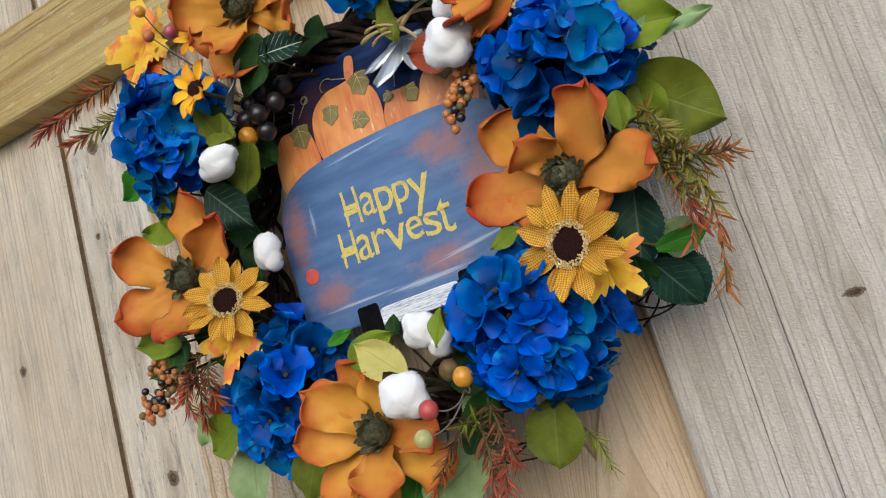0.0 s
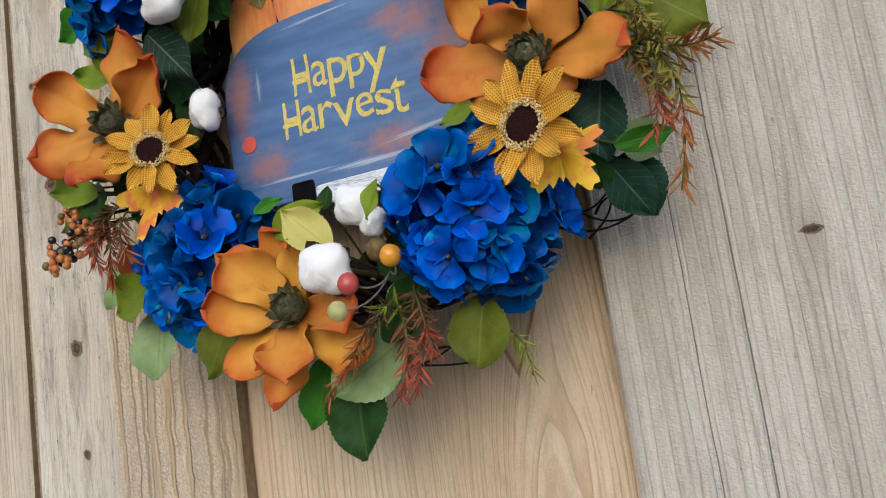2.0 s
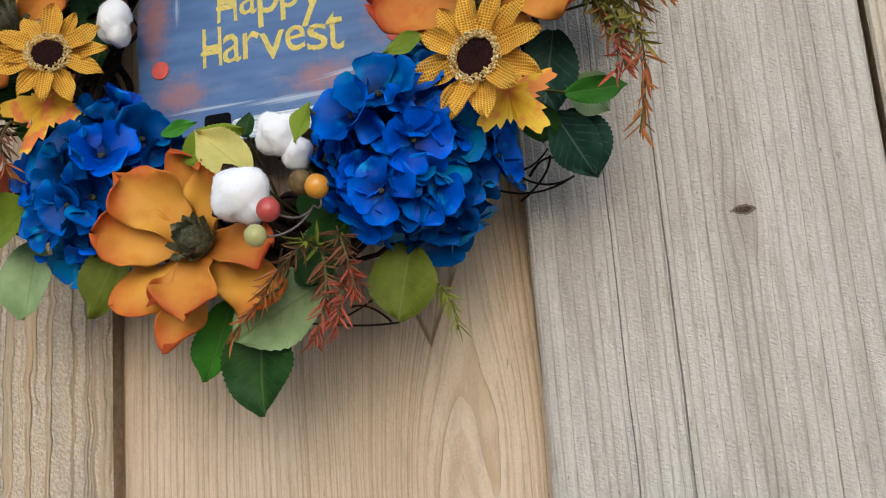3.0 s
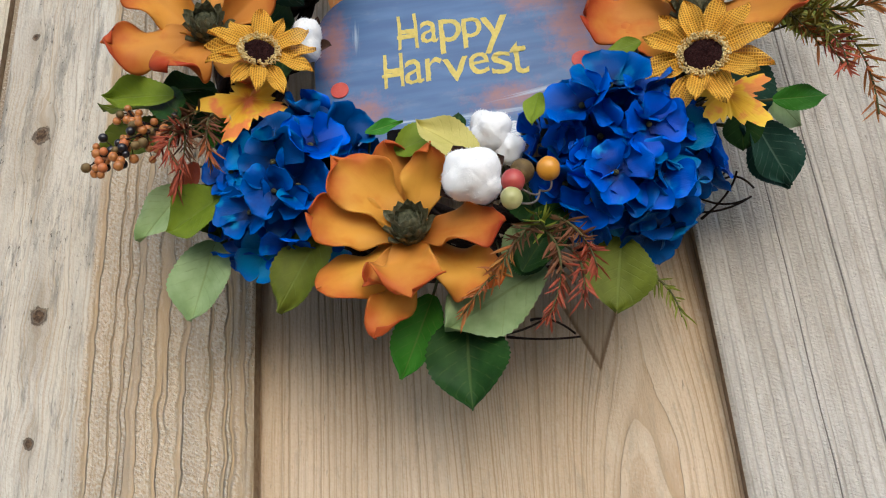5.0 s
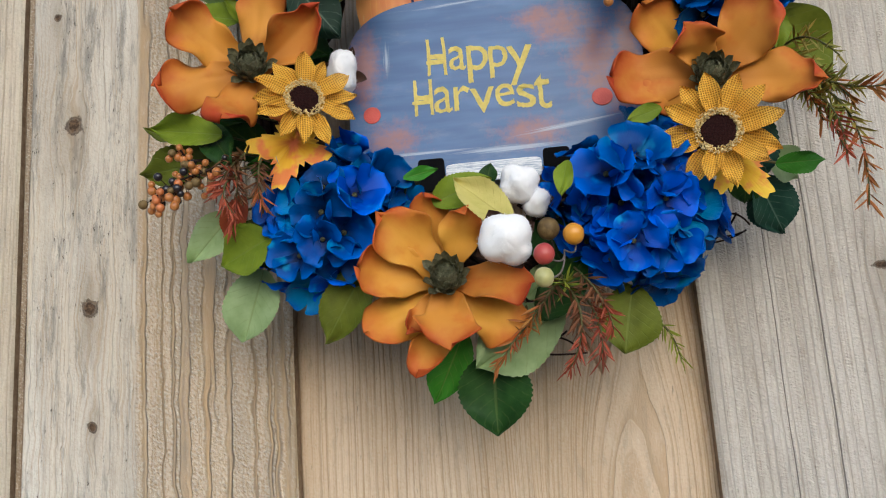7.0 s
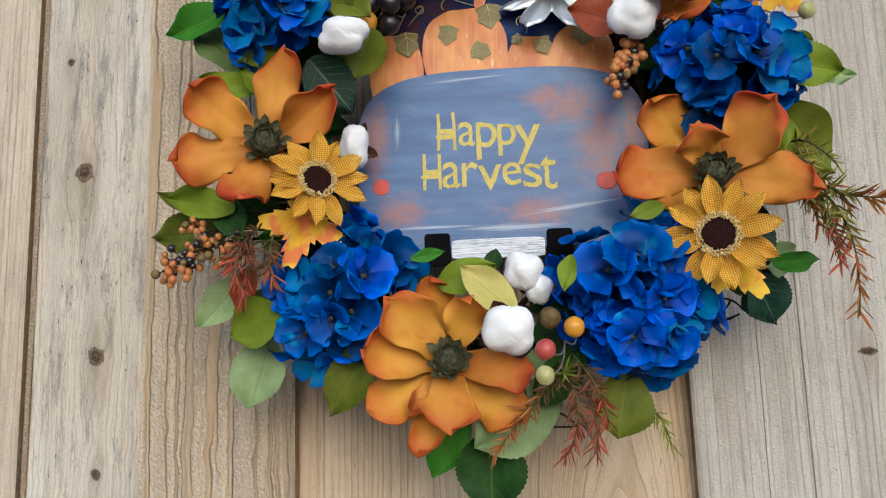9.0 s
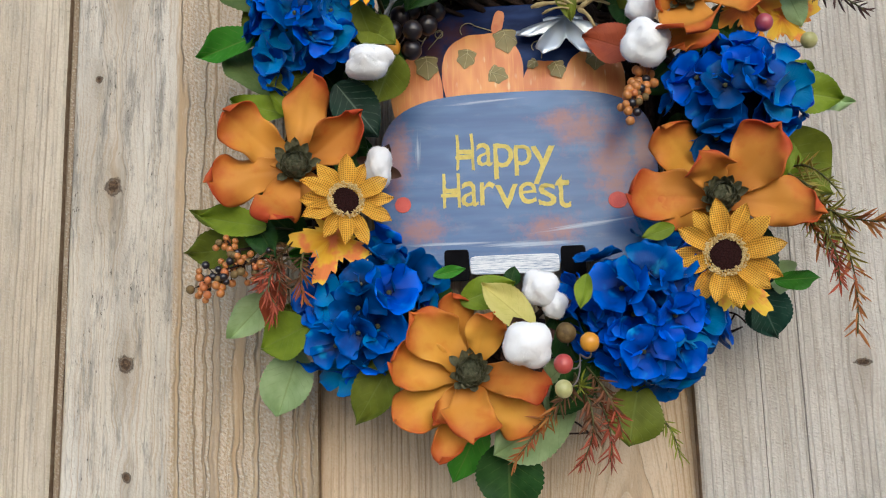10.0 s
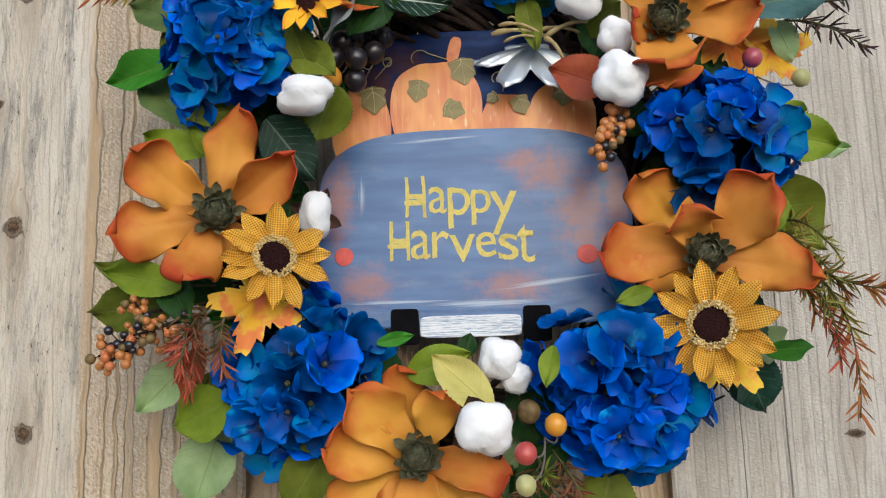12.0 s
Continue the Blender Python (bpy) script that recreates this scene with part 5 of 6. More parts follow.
magnolia((-0.155, -0.130, 1.613), (
    ((-0.177, -0.160, 1.533), 0.060, 1, 0.28, 0.05, 0), ((-0.170, -0.178, 1.560), 0.050, 0, 0.45, -0.10, 0), ((-0.082, -0.160, 1.552), 0.050, 0, 0.30, 0.04, 0), ((-0.088, -0.160, 1.610), 0.052, 0, 0.30, 0.05, 0),
    ((-0.212, -0.148, 1.590), 0.045, 1, 0.25, 0.0, 0), ((-0.215, -0.165, 1.636), 0.056, 0, 0.30, 0.05, 0), ((-0.165, -0.165, 1.682), 0.056, 0, 0.30, 0.05, 0), ((-0.108, -0.165, 1.668), 0.056, 1, 0.3, 0.05, 0)), ORANGE)


FLORETS = []
for k in range(14):
    rnd = random.Random(100 + k)
    bits = []
    for q in range(4):
        size = rnd.uniform(0.0225, 0.0285)
        pm = foam_petal(size, size * rnd.uniform(0.98, 1.16), rnd.uniform(0.0, 0.40), rnd.uniform(0.10, 0.55), rnd.uniform(-0.20, 0.04), 0, k * 10 + q, 12, 10, 0.42, 0.55)
        bits.append(moved(pm, Matrix.Rotation(math.pi / 2 * q + rnd.uniform(-0.22, 0.22), 4, "Z") @ Matrix.Translation((0, 0.001, 0.0006 * (q % 2))) @ Matrix.Rotation(radians(rnd.uniform(2, 50)), 4, "X")))
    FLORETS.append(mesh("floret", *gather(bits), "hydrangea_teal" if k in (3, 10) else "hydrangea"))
EYE_ = mesh("eye", *ball(0.0022, 8, 5), None, "centre")


def hydrangea(loc, rx, rz, depth, count, label, seed, avoid=()):
    """A dome of four-petalled silk florets round a near-black ball, whose colour paints shade into their gaps."""
    m = frame_at(loc, outward(loc, 0.15))
    ob = thing("hydrangea_flower", m, label, "flower", "blue hydrangeas")
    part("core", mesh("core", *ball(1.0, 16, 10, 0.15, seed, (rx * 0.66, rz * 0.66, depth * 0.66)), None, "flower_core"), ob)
    rnd = random.Random(seed)
    for k in range(count):
        h = 1 - (k + 0.5) / count * 1.18
        a = k * 2.39996 + rnd.uniform(-0.25, 0.25)
        s = math.sqrt(max(0, 1 - h * h))
        d = Vector((s * math.cos(a), s * math.sin(a), h))
        jit = rnd.uniform(0.72, 1.08)
        p = Vector((d.x * rx * jit * 0.86, d.y * rz * jit * 0.86, d.z * depth * jit))
        n = (Vector((d.x / rx, d.y / rz, d.z / depth * 1.1)).normalized() + Vector((rnd.uniform(-0.50, 0.50), rnd.uniform(-0.50, 0.50), rnd.uniform(0.0, 0.45)))).normalized()
        if any((m @ p - Vector(q)).length < r for q, r in avoid):
            continue
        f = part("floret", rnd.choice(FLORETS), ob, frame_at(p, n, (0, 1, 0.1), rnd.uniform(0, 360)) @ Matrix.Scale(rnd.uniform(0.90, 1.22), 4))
        part("eye", EYE_, f, Matrix.Translation((0, 0, 0.002)))
    stalk(ob, m, loc)


BLUE = "royal blue silk hydrangea head with teal tinted florets"
hydrangea((0.047, -0.110, 1.212), 0.0730, 0.0770, 0.060, 56, BLUE, 1, (((0.021, -0.140, 1.281), 0.030), ((0.111, -0.165, 1.254), 0.050), ((0.129, -0.150, 1.228), 0.035)))
hydrangea((-0.221, -0.105, 1.224), 0.0680, 0.0700, 0.052, 50, BLUE, 2, (((-0.239, -0.160, 1.281), 0.040), ((-0.133, -0.135, 1.161), 0.070), ((-0.165, -0.160, 1.212), 0.030)))
hydrangea((0.142, -0.125, 1.412), 0.0660, 0.0560, 0.048, 42, BLUE, 3, (((0.185, -0.140, 1.475), 0.040), ((0.100, -0.160, 1.465), 0.035), ((0.150, -0.165, 1.362), 0.036), ((0.075, -0.155, 1.380), 0.032)))
hydrangea((-0.270, -0.135, 1.513), 0.0540, 0.0730, 0.048, 44, BLUE, 4, (((-0.200, -0.170, 1.528), 0.034), ((-0.205, -0.160, 1.453), 0.030), ((-0.264, -0.158, 1.440), 0.030)))
hydrangea((-0.011, -0.085, 1.612), 0.0495, 0.0495, 0.05, 30, BLUE, 5)


def sunflower(loc, r, label, normal, count=13, seed=0):
    m = frame_at(loc, normal)
    ob = thing("burlap_sunflower", m, label, "sunflower", "burlap sunflowers")
    rnd = random.Random(seed)
    for k in range(count):
        a = 360 / count * k + rnd.uniform(-6, 6)
        size = r * rnd.uniform(0.70, 0.80)
        me = mesh("petal", *blade(size, size * rnd.uniform(0.42, 0.50), (0.60, 2.2), 0.25, rnd.uniform(-0.2, 0.2), 0.14, 0.30, 0, seed * 40 + k, 10, 8, 0, 0, 0, 0.95), "burlap")
        turn = Matrix.Rotation(radians(a), 4, "Z") @ Matrix.Translation((0, r * 0.24, -0.001 - 0.004 * (k % 2))) @ Matrix.Rotation(radians(rnd.uniform(4, 18)), 4, "X")
        part("petal", me, ob, turn)
    bits = []
    for k in range(460):
        a, q = rnd.uniform(0, 6.283), rnd.uniform(0.27, 0.385)
        bits.append(moved(ball(r * 0.0125 * rnd.uniform(0.6, 1.3), 5, 3, 0, 0, (1, 2.2, 1)), Matrix.Translation((r * q * math.cos(a), r * q * math.sin(a), rnd.uniform(0.002, 0.006))) @ Euler((rnd.uniform(0, 3), rnd.uniform(0, 3), a)).to_matrix().to_4x4()))
    part("fringe", mesh("fringe", *gather(bits)[:2], None, "fringe"), ob, None, "straw-coloured speckled ring")
    fuzz = [ball(r * 0.30, 20, 10, 0.12, seed, (1, 1, 0.32), 6.0)]
    for k in range(500):
        a, q = rnd.uniform(0, 6.283), math.sqrt(rnd.random()) * 0.27 * r
        base = Vector((q * math.cos(a), q * math.sin(a), r * 0.07 * (1 - (q / (0.3 * r)) ** 2) + 0.0005))
        tip = base + Vector((rnd.uniform(-1, 1) * 0.0012, rnd.uniform(-1, 1) * 0.0012, rnd.uniform(0.001, 0.0025)))
        bits = tube([base, tip], [0.0004, 0.00015], 3)
        fuzz.append(bits)
    part("disc", mesh("disc", *gather(fuzz)[:2], None, "disc"), ob, None, "dark brown fuzzy disc")
    stalk(ob, m, loc)


sunflower((-0.228, -0.168, 1.318), 0.0455, "small yellow burlap sunflower with a brown fuzzy centre", (0.45, -1, 0.18), 12, 1)
sunflower((0.111, -0.168, 1.254), 0.0505, "large yellow burlap sunflower with a brown fuzzy centre", (-0.20, -1, 0.06), 13, 2)


def rudbeckia(loc, r, normal, seed):
    m = frame_at(loc, normal)
    ob = thing("black_eyed_susan", m, "small yellow silk flower with red-tipped petals", "flower", "black-eyed susans")
    rnd = random.Random(seed)
    for k in range(8):
        me = mesh("petal", *blade(r, r * 0.42, (0.6, 2.2), 0.4, rnd.uniform(-0.2, 0.15), 0.12, 0.1, 0, seed * 20 + k, 9, 6), "rudbeckia")
        part("petal", me, ob, Matrix.Rotation(radians(45 * k + rnd.uniform(-9, 9)), 4, "Z") @ Matrix.Translation((0, 0.002, 0)) @ Matrix.Rotation(radians(rnd.uniform(5, 25)), 4, "X"))
    part("disc", mesh("disc", *ball(r * 0.36, 16, 10, 0.3, seed, (1, 1, 0.6), 6.0), None, "disc"), ob)
    stalk(ob, m, loc)


rudbeckia((-0.199, -0.176, 1.527), 0.0290, (0.0, -1, 0.1), 1)
rudbeckia((-0.217, -0.135, 1.606), 0.0219, (0.2, -1, 0.2), 2)


# ---- cotton, berries ----
def cotton(loc, w, h, label, seed, husk=True):
    m = frame_at(loc, outward(loc, 0.2))
    ob = thing("cotton_boll", m, label, "cotton boll", "cotton bolls")
    rnd = random.Random(seed)
    dirs = [Vector((math.cos(1.57 * k + 0.5 + rnd.uniform(-0.3, 0.3)), math.sin(1.57 * k + 0.5 + rnd.uniform(-0.3, 0.3)), rnd.uniform(0.2, 0.7))).normalized() for k in range(4)] + [Vector((0.1, 0, 1)).normalized()]

    def swell(d):
        total = 0.0
        for q in dirs:
            along = 0.44 * d.dot(q)
            total += max(0.0, along + math.sqrt(along * along + 0.30 - 0.1936 + 0.05)) ** 18
        return total ** (1 / 18) + 0.05 * noise.noise(d * 2.2 + Vector((seed * 3.0, 0, 0))) + 0.03 * noise.noise(d * 7.0)

    verts, faces = ball(1.0, 44, 30)
    half = Vector((w * 0.5, h * 0.5, max(w, h) * 0.44))
    out = []
    for v in verts:
        d = Vector(v).normalized()
        q = d * swell(d)
        out.append((q.x * half.x, q.y * half.y, q.z * half.z))
    part("tuft", mesh("tuft", out, faces, None, "cotton"), ob)
    fz = []
    for k in range(1000):
        d = Vector((rnd.gauss(0, 1), rnd.gauss(0, 1), rnd.gauss(0, 1))).normalized()
        q = d * swell(d)
        p = Vector((q.x * half.x, q.y * half.y, q.z * half.z))
        side = Vector((rnd.gauss(0, 1), rnd.gauss(0, 1), rnd.gauss(0, 1))).normalized()
        reach = (d * 0.5 + side).normalized() * rnd.uniform(0.0005, 0.0015)
        fz.append(tube([p * 0.985, p + reach * 0.5 + d * 0.0006, p + reach], [0.00013, 0.00011, 0.00006], 3))
    part("fuzz", mesh("fuzz", *gather(fz)[:2], None, "cotton"), ob)
    if husk:
        for k in range(4):
            pm = blade(h * 0.62, w * 0.42, (0.5, 2.0), 0.5, 0.25, 0.05, 0, 0, k, 7, 5)
            part("husk", mesh("husk", *pm, "bract"), ob, Matrix.Rotation(radians(90 * k + 30 + seed * 17), 4, "Z") @ Matrix.Translation((0, 0, -0.010)) @ Matrix.Rotation(radians(12), 4, "X"), "dark brown dried husk")
    stalk(ob, m, loc)


WHITE = "fluffy white cotton boll wired into the wreath"
for loc, w, h, seed, husk in (
    ((-0.204, -0.158, 1.453), 0.0520, 0.0360, 1, False), ((-0.203, -0.115, 1.362), 0.0295, 0.0443, 2, True),
    ((-0.052, -0.135, 1.235), 0.0370, 0.0370, 3, False), ((-0.039, -0.130, 1.220), 0.0257, 0.0288, 4, True),
    ((-0.067, -0.165, 1.182), 0.0484, 0.0475, 5, True), ((0.060, -0.125, 1.510), 0.0344, 0.0375, 6, False),
    ((0.057, -0.148, 1.463), 0.0500, 0.0500, 7, False), ((0.031, -0.125, 1.545), 0.0479, 0.0396, 8, False)):
    cotton(loc, w, h, WHITE, seed, husk)


def berry(loc, r, material, label, root=None, group="pick berries"):
    ob = tagged(new("berry", mesh("berry", *ball(r, 20, 14, 0.04, int(loc[0] * 900), (1, 1, 1.04)), None, material)), label, "berry", group)
    ob.matrix_basis = Matrix.Translation(loc)
    root = Vector(root) if root else nearest_ring(loc)
    part("wire", mesh("wire", *tube(bend(root - Vector(loc), (0, r * 0.5, 0), (0.004, -0.003, -0.008), 10), [0.0008], 5), None, "wire"), ob)


root = (-0.020, -0.150, 1.172)
berry((-0.031, -0.145, 1.192), 0.0093, "brown_berry", "speckled brown berry on a wire stem")
berry((-0.012, -0.163, 1.182), 0.0087, "yellow_berry", "yellow berry on a wire stem", root)
berry((-0.038, -0.188, 1.163), 0.0083, "red_berry", "dull red berry on a wire stem", root)
berry((-0.040, -0.205, 1.142), 0.0075, "green_berry", "pale green berry on a wire stem", root)
berry((0.173, -0.138, 1.482), 0.0085, "magenta_berry", "magenta berry on a wire stem")
berry((0.221, -0.118, 1.470), 0.0079, "green_berry", "pale green berry on a wire stem", (0.182, -0.120, 1.472))
berry((-0.277, -0.140, 1.667), 0.0064, "yellow_berry", "yellow berry on a wire stem", (-0.282, -0.100, 1.648))
berry((-0.271, -0.142, 1.633), 0.0066, "orange_berry", "orange berry on a wire stem")
berry((-0.238, -0.145, 1.621), 0.0073, "magenta_berry", "magenta berry on a wire stem")
for loc, material in (((-0.186, -0.125, 1.500), "dark_grape"), ((-0.168, -0.115, 1.525), "dark_grape"), ((-0.151, -0.118, 1.507), "dark_grape"), ((-0.167, -0.122, 1.480), "dark_grape"), ((-0.188, -0.126, 1.482), "yellow_berry"), ((-0.165, -0.132, 1.496), "dark_grape"), ((-0.143, -0.108, 1.525), "dark_grape"), ((-0.179, -0.122, 1.516), "dark_grape")):
    berry(loc, 0.0100, material, "yellow berry in a dark cluster" if material == "yellow_berry" else "glossy near-black berry in a cluster", (-0.174, -0.085, 1.532), "dark berry cluster")


def cluster(start, end, width, count, r, label, seed):
    """Seed berries crowded along a twig."""
    a, b = Vector(start), Vector(end)
    ob = thing("berry_spray", Matrix.Translation(a), label, "berries")
    part("twig", mesh("twig", *tube([nearest_ring(a) - a, Vector((0, 0, 0)), (b - a) * 0.5 + Vector((0, -0.004, 0.003)), b - a], [0.0016, 0.0014, 0.0009], 5), None, "vine"), ob)
    rnd = random.Random(seed)
    spots = []
    for k in range(count * 12):
        if len(spots) >= count:
            break
        t = rnd.random()
        p = (b - a) * t + Vector((rnd.gauss(0, 1), rnd.gauss(0, 0.6), rnd.gauss(0, 1))) * width * 0.42
        if all((p - q).length > r * 1.25 for q in spots):
            spots.append(p)
    meshes = [mesh("berry", *ball(r, 14, 9, 0.06, k, (1, 1, 1)), None, x) for k, x in enumerate(("copper_berry", "copper_berry", "copper_berry", "orange_berry", "black_berry", "brown_berry"))]
    for p in spots:
        part("berry", meshes[rnd.choice((0, 0, 1, 1, 2, 3, 4, 4, 5))], ob, Matrix.Translation(p) @ Matrix.Scale(rnd.uniform(0.8, 1.15), 4))
        part("stalk", mesh("stalk", *tube([p, (b - a) * max(0, min(1, p.dot(b - a) / (b - a).length_squared - 0.08))], [0.0005], 4), None, "vine"), ob)


cluster((-0.315, -0.155, 1.269), (-0.370, -0.155, 1.245), 0.0170, 54, 0.0037, "spray of small copper and black berries", 3)
cluster((-0.336, -0.155, 1.278), (-0.346, -0.155, 1.291), 0.0085, 11, 0.0037, "spray of small copper and black berries", 4)
cluster((0.059, -0.130, 1.445), (0.041, -0.145, 1.397), 0.0115, 40, 0.0045, "hanging cluster of small copper and black berries", 5)


# ---- needle sprigs ----
def sprig(start, end, sag, count, length, material, label, seed, tip_material=None, spread=55):
    """A twig set with narrow leaves, the last of them in the tip colour."""
    a = Vector(start)
    ob = thing("needle_sprig", Matrix.Translation(a), label, "sprig")
    line = bend((0, 0, 0), Vector(end) - a, sag, 14)
    root = [nearest_ring(a) - a] if (nearest_ring(a) - a).length > 0.02 else []
    part("twig", mesh("twig", *tube(root + line, ([0.0007] if root else []) + [0.0011] * 8 + [0.0007] * 8, 5), None, "stem"), ob)
    rnd = random.Random(seed)
    near, far = [], []
    for k in range(count):
        t = 0.06 + 0.94 * k / count
        i = min(13, int(t * 14))
        p = line[i].lerp(line[i + 1], t * 14 - i)
        d = (line[i + 1] - line[i]).normalized()
        side = Vector((rnd.gauss(0, 1), rnd.gauss(0, 1), rnd.gauss(0, 1)))
        side = (side - d * side.dot(d)).normalized()
        w = radians(spread * (1.0 - 0.45 * t) + rnd.uniform(-14, 14))
        way = d * math.cos(w) + side * math.sin(w)
        size = length * rnd.uniform(0.65, 1.2) * (1.0 - 0.25 * t)
        n = way.cross(Vector((rnd.gauss(0, 1), rnd.gauss(0, 1), rnd.gauss(0, 1)))).normalized()
        x = way.cross(n)
        mm = Matrix.Translation(p) @ Matrix((x, way, n)).transposed().to_4x4()
        (far if t > 0.62 and tip_material else near).append(moved(blade(size, size * 0.125, (0.4, 2.0), 0.6, rnd.uniform(-0.1, 0.25), 0.0, 0.3, 0, k, 5, 2), mm))
    part("needles", mesh("needles", *gather(near), material), ob)
    if far:
        part("tip_needles", mesh("tip_needles", *gather(far), tip_material), ob, None, "reddish tip needles")


RU, GN, RD = "rust brown artificial needle sprig", "green needle sprig with rust red tips", "coral red artificial needle sprig"
sprig((0.190, -0.125, 1.321), (0.250, -0.180, 1.277), (0, 0, -0.010), 60, 0.022, "needle_green", GN, 1, "needle_rust")
sprig((0.187, -0.125, 1.310), (0.212, -0.180, 1.181), (0.02, 0, 0.02), 85, 0.022, "needle_green", GN, 2, "needle_rust")
sprig((0.191, -0.125, 1.300), (0.202, -0.180, 1.223), (0.01, 0, 0.01), 45, 0.020, "needle_green", GN, 3, "needle_red")
sprig((0.190, -0.125, 1.342), (0.209, -0.180, 1.304), (0.0, 0, 0.01), 35, 0.018, "needle_green", GN, 4)
sprig((0.174, -0.120, 1.338), (0.200, -0.150, 1.261), (0.004, 0, 0.004), 50, 0.020, "needle_green", GN, 21, "needle_rust")
sprig((0.178, -0.120, 1.341), (0.226, -0.150, 1.274), (0.004, 0, 0.008), 55, 0.020, "needle_green", GN, 22, "needle_rust")
sprig((0.179, -0.120, 1.323), (0.209, -0.160, 1.232), (0.006, 0, 0.008), 60, 0.020, "needle_green", GN, 23, "needle_red")
sprig((0.221, -0.095, 1.533), (0.248, -0.180, 1.471), (0, 0, 0.008), 46, 0.022, "needle_dark", "dark brown needle sprig", 5)
sprig((0.249, -0.095, 1.550), (0.294, -0.180, 1.529), (0, 0, -0.004), 46, 0.022, "needle_dark", "dark brown needle sprig", 6)
sprig((-0.322, -0.140, 1.607), (-0.413, -0.186, 1.564), (0, 0, 0.004), 100, 0.024, "needle_rust", RU, 8, "needle_red")
sprig((-0.325, -0.135, 1.570), (-0.377, -0.179, 1.540), (0, 0, 0.0), 64, 0.022, "needle_green", GN, 9, "needle_rust")
sprig((-0.301, -0.150, 1.284), (-0.301, -0.150, 1.214), (0.01, -0.01, 0), 60, 0.020, "needle_brown", RU, 10, "needle_red")
sprig((-0.281, -0.150, 1.284), (-0.311, -0.160, 1.244), (0.0, -0.01, 0), 50, 0.018, "needle_brown", RU, 11, "needle_red")
sprig((-0.269, -0.160, 1.272), (-0.269, -0.160, 1.227), (0.0, -0.01, 0), 45, 0.018, "needle_brown", RU, 12, "needle_rust")
sprig((-0.286, -0.150, 1.269), (-0.291, -0.170, 1.223), (-0.01, -0.01, 0), 45, 0.018, "needle_red", RD, 13)
sprig((-0.011, -0.130, 1.159), (0.012, -0.160, 1.103), (0.004, -0.01, 0), 55, 0.020, "needle_brown", RU, 14, "needle_red")
sprig((-0.023, -0.140, 1.149), (-0.025, -0.150, 1.075), (0.012, -0.01, 0), 60, 0.020, "needle_brown", RU, 15, "needle_red")
sprig((-0.023, -0.140, 1.152), (-0.056, -0.160, 1.111), (0.0, -0.01, 0), 40, 0.020, "needle_brown", RU, 16, "needle_rust")
sprig((-0.053, -0.140, 1.117), (-0.082, -0.160, 1.081), (0.0, -0.01, 0), 34, 0.018, "needle_rust", "orange brown needle sprig", 17, "needle_rust")
sprig((-0.019, -0.140, 1.144), (-0.025, -0.170, 1.145), (0.0, 0, 0), 16, 0.018, "needle_lime", "small yellow-green needle sprig", 18)
sprig((0.051, -0.100, 1.117), (0.070, -0.110, 1.076), (0.004, 0, 0.004), 26, 0.016, "needle_lime", "small yellow-green needle sprig", 19)
sprig((-0.004, -0.130, 1.132), (-0.001, -0.170, 1.079), (0.004, -0.01, 0), 45, 0.020, "needle_red", RD, 20)

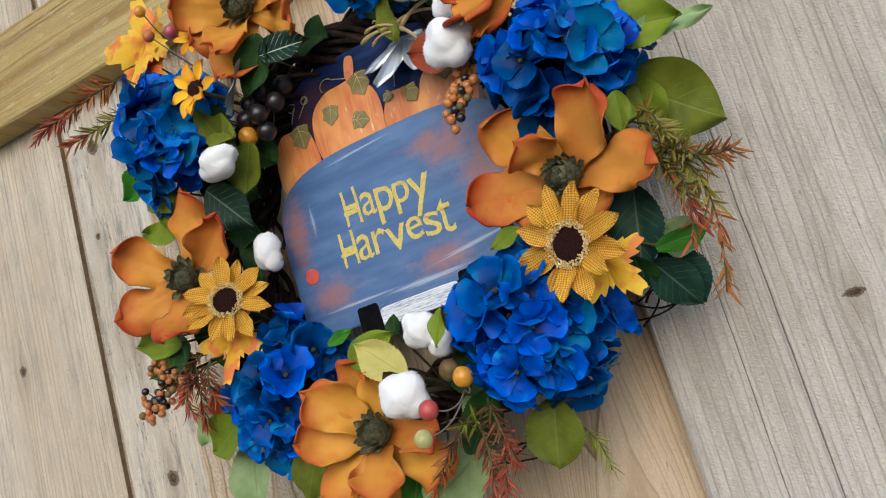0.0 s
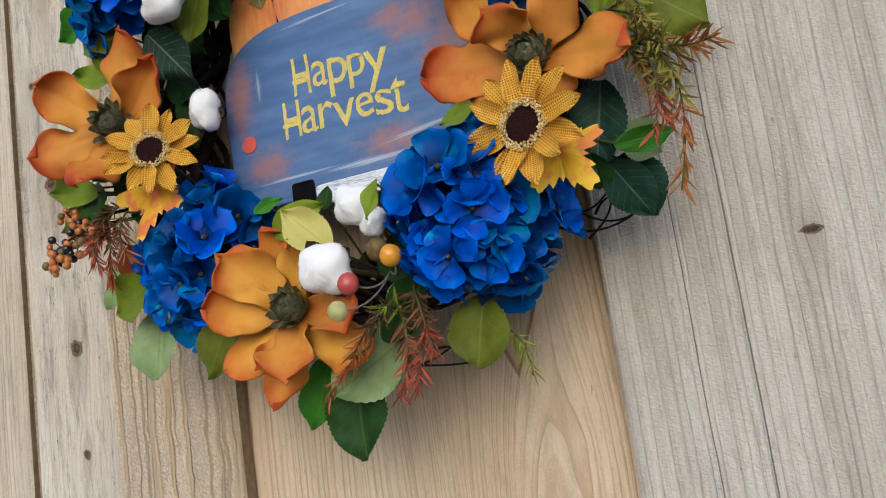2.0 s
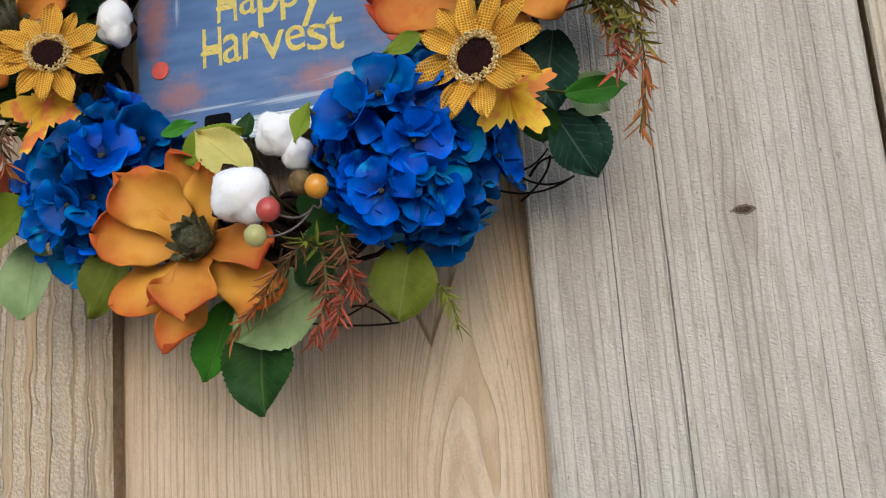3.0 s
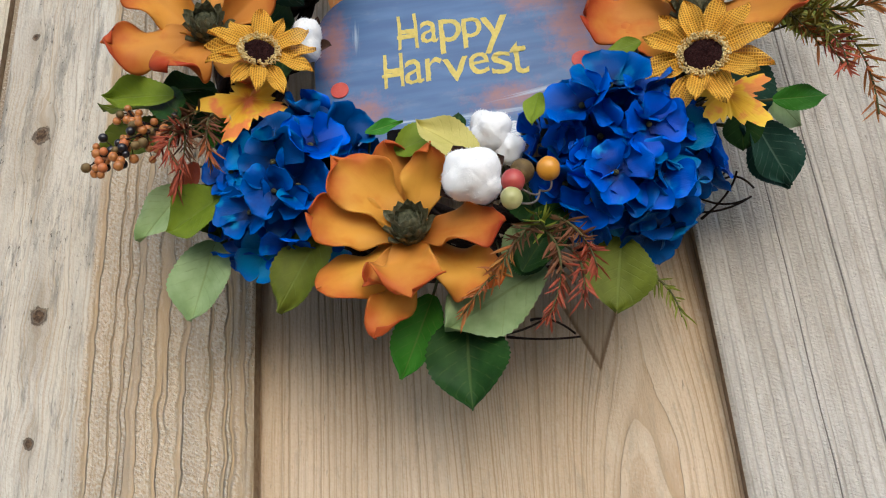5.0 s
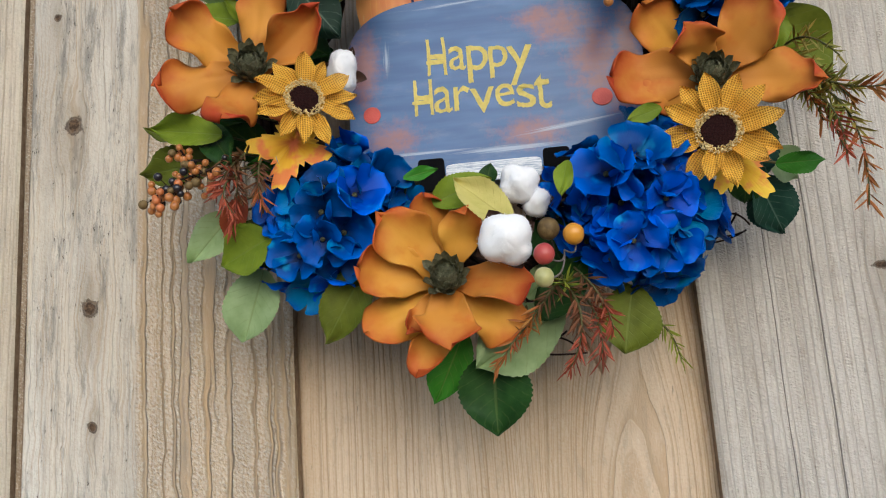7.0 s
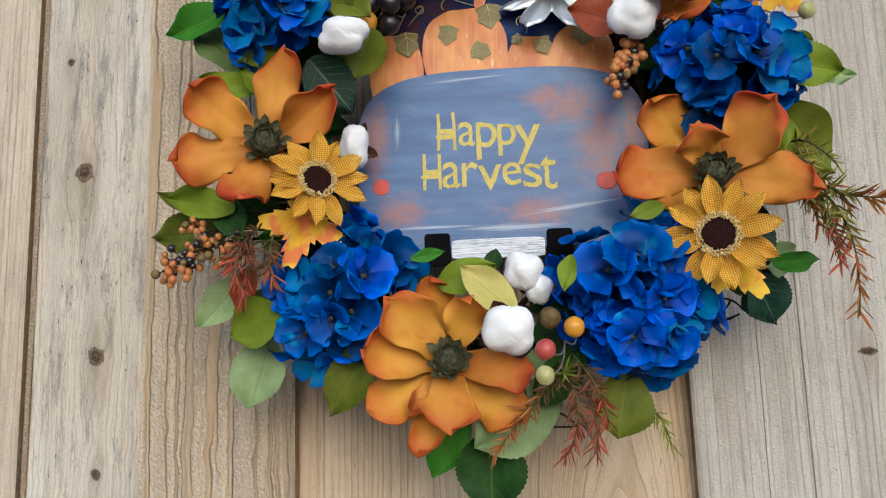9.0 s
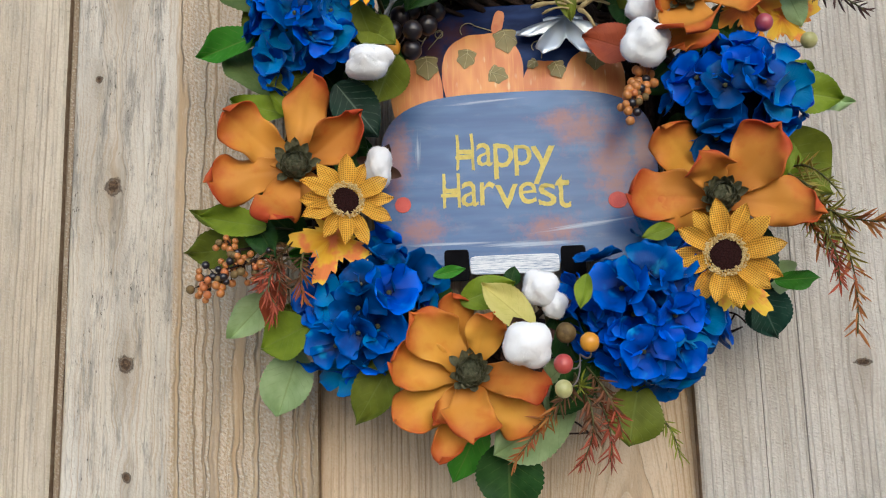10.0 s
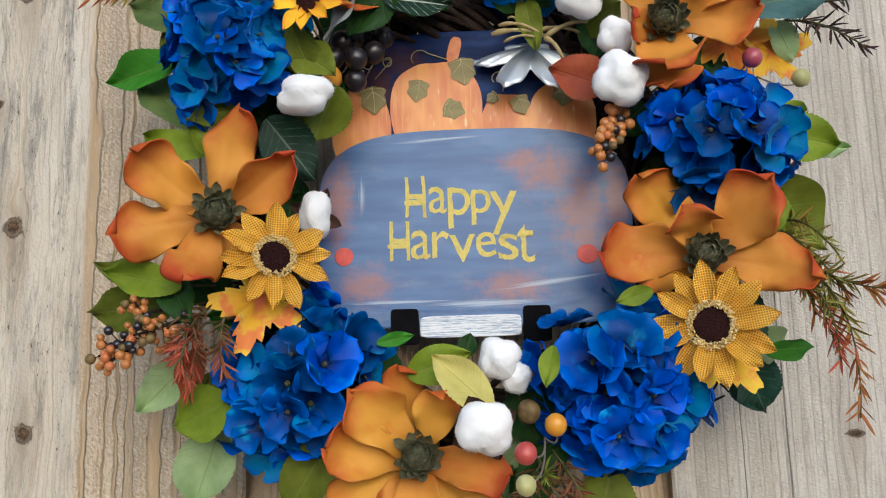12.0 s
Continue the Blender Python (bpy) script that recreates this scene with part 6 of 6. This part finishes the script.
# ---- raffia bow and tin leaf ----
bow = thing("raffia_bow", Matrix.Translation((-0.015, -0.105, 1.527)), "tan raffia bow tied above the sign", "bow")
o = Vector((-0.015, -0.105, 1.527))
for a, b, w in (
    ((-0.046, -0.105, 1.526), (0.002, -0.105, 1.523), 0.005), ((-0.039, -0.105, 1.534), (-0.004, -0.110, 1.524), 0.004), ((0.001, -0.110, 1.519), (0.041, -0.105, 1.535), 0.005),
    ((0.001, -0.110, 1.518), (0.017, -0.110, 1.498), 0.005), ((-0.035, -0.105, 1.518), (-0.004, -0.110, 1.518), 0.003), ((-0.006, -0.105, 1.527), (0.034, -0.100, 1.527), 0.004), ((-0.019, -0.100, 1.534), (-0.030, -0.100, 1.543), 0.003)):
    a, b = Vector(a) - o, Vector(b) - o
    part("strand", mesh("strand", *tube(bend(a, b, (0, -0.004, 0.003)), [w * 0.30, w * 0.55, w * 0.50, w * 0.35], 6), None, "raffia"), bow)
def tin_leaf(loc, size, normal, spin):
    """A stamped sheet-metal maple leaf hanging from its stalk: broad notched lobes with raised veins."""
    n, rings, verts, faces = 144, 8, [(0, 0, 0)], []
    lobes = ((199, 0.80, 15), (243, 1.0, 17), (289, 0.94, 16), (335, 0.78, 15), (160, 0.42, 13), (20, 0.42, 13))
    for k in range(1, rings + 1):
        for i in range(n):
            deg = 360 * i / n
            r, ridge = 0.26, 0.0
            for at, far, wide in lobes:
                off = abs((deg - at + 180) % 360 - 180)
                r = max(r, far * (1 - 0.52 * (off / 22) ** 1.7) if off < 30 else 0)
                ridge = max(ridge, math.exp(-((off * k / rings) / 4.0) ** 2))
            r *= 1 + 0.16 * (abs(((deg - 199) / 46 * 4) % 1.0 - 0.5) - 0.25)
            s = k / rings
            a = radians(deg)
            z = 0.030 * ridge * s * (1.1 - s) + 0.03 * math.sin(3 * a + 1) * s * s - 0.10 * s * s
            verts.append((size * r * s * math.cos(a), size * r * s * math.sin(a), size * z))
    for i in range(n):
        faces.append((0, 1 + i, 1 + (i + 1) % n))
    for k in range(rings - 1):
        for i in range(n):
            a, b = 1 + k * n + i, 1 + k * n + (i + 1) % n
            faces.append((a, a + n, b + n, b))
    ob = tagged(new("tin_leaf", mesh("tin_leaf", verts, faces, None, "silver")), "shiny stamped tin maple leaf charm", "metal charm")
    ob.matrix_basis = frame_at(loc, normal, (0, 0, 1), spin)
    thick = ob.modifiers.new("thickness", "SOLIDIFY")
    thick.thickness = 0.0006
    part("hanging_wire", mesh("hanging_wire", *tube(bend((0, 0.004, 0.0), ob.matrix_basis.inverted() @ nearest_ring(loc), (0, 0, -0.003)), [0.0007], 5), None, "wire"), ob)


tin_leaf((-0.010, -0.082, 1.523), 0.066, (0.05, -0.80, 0.60), 0)
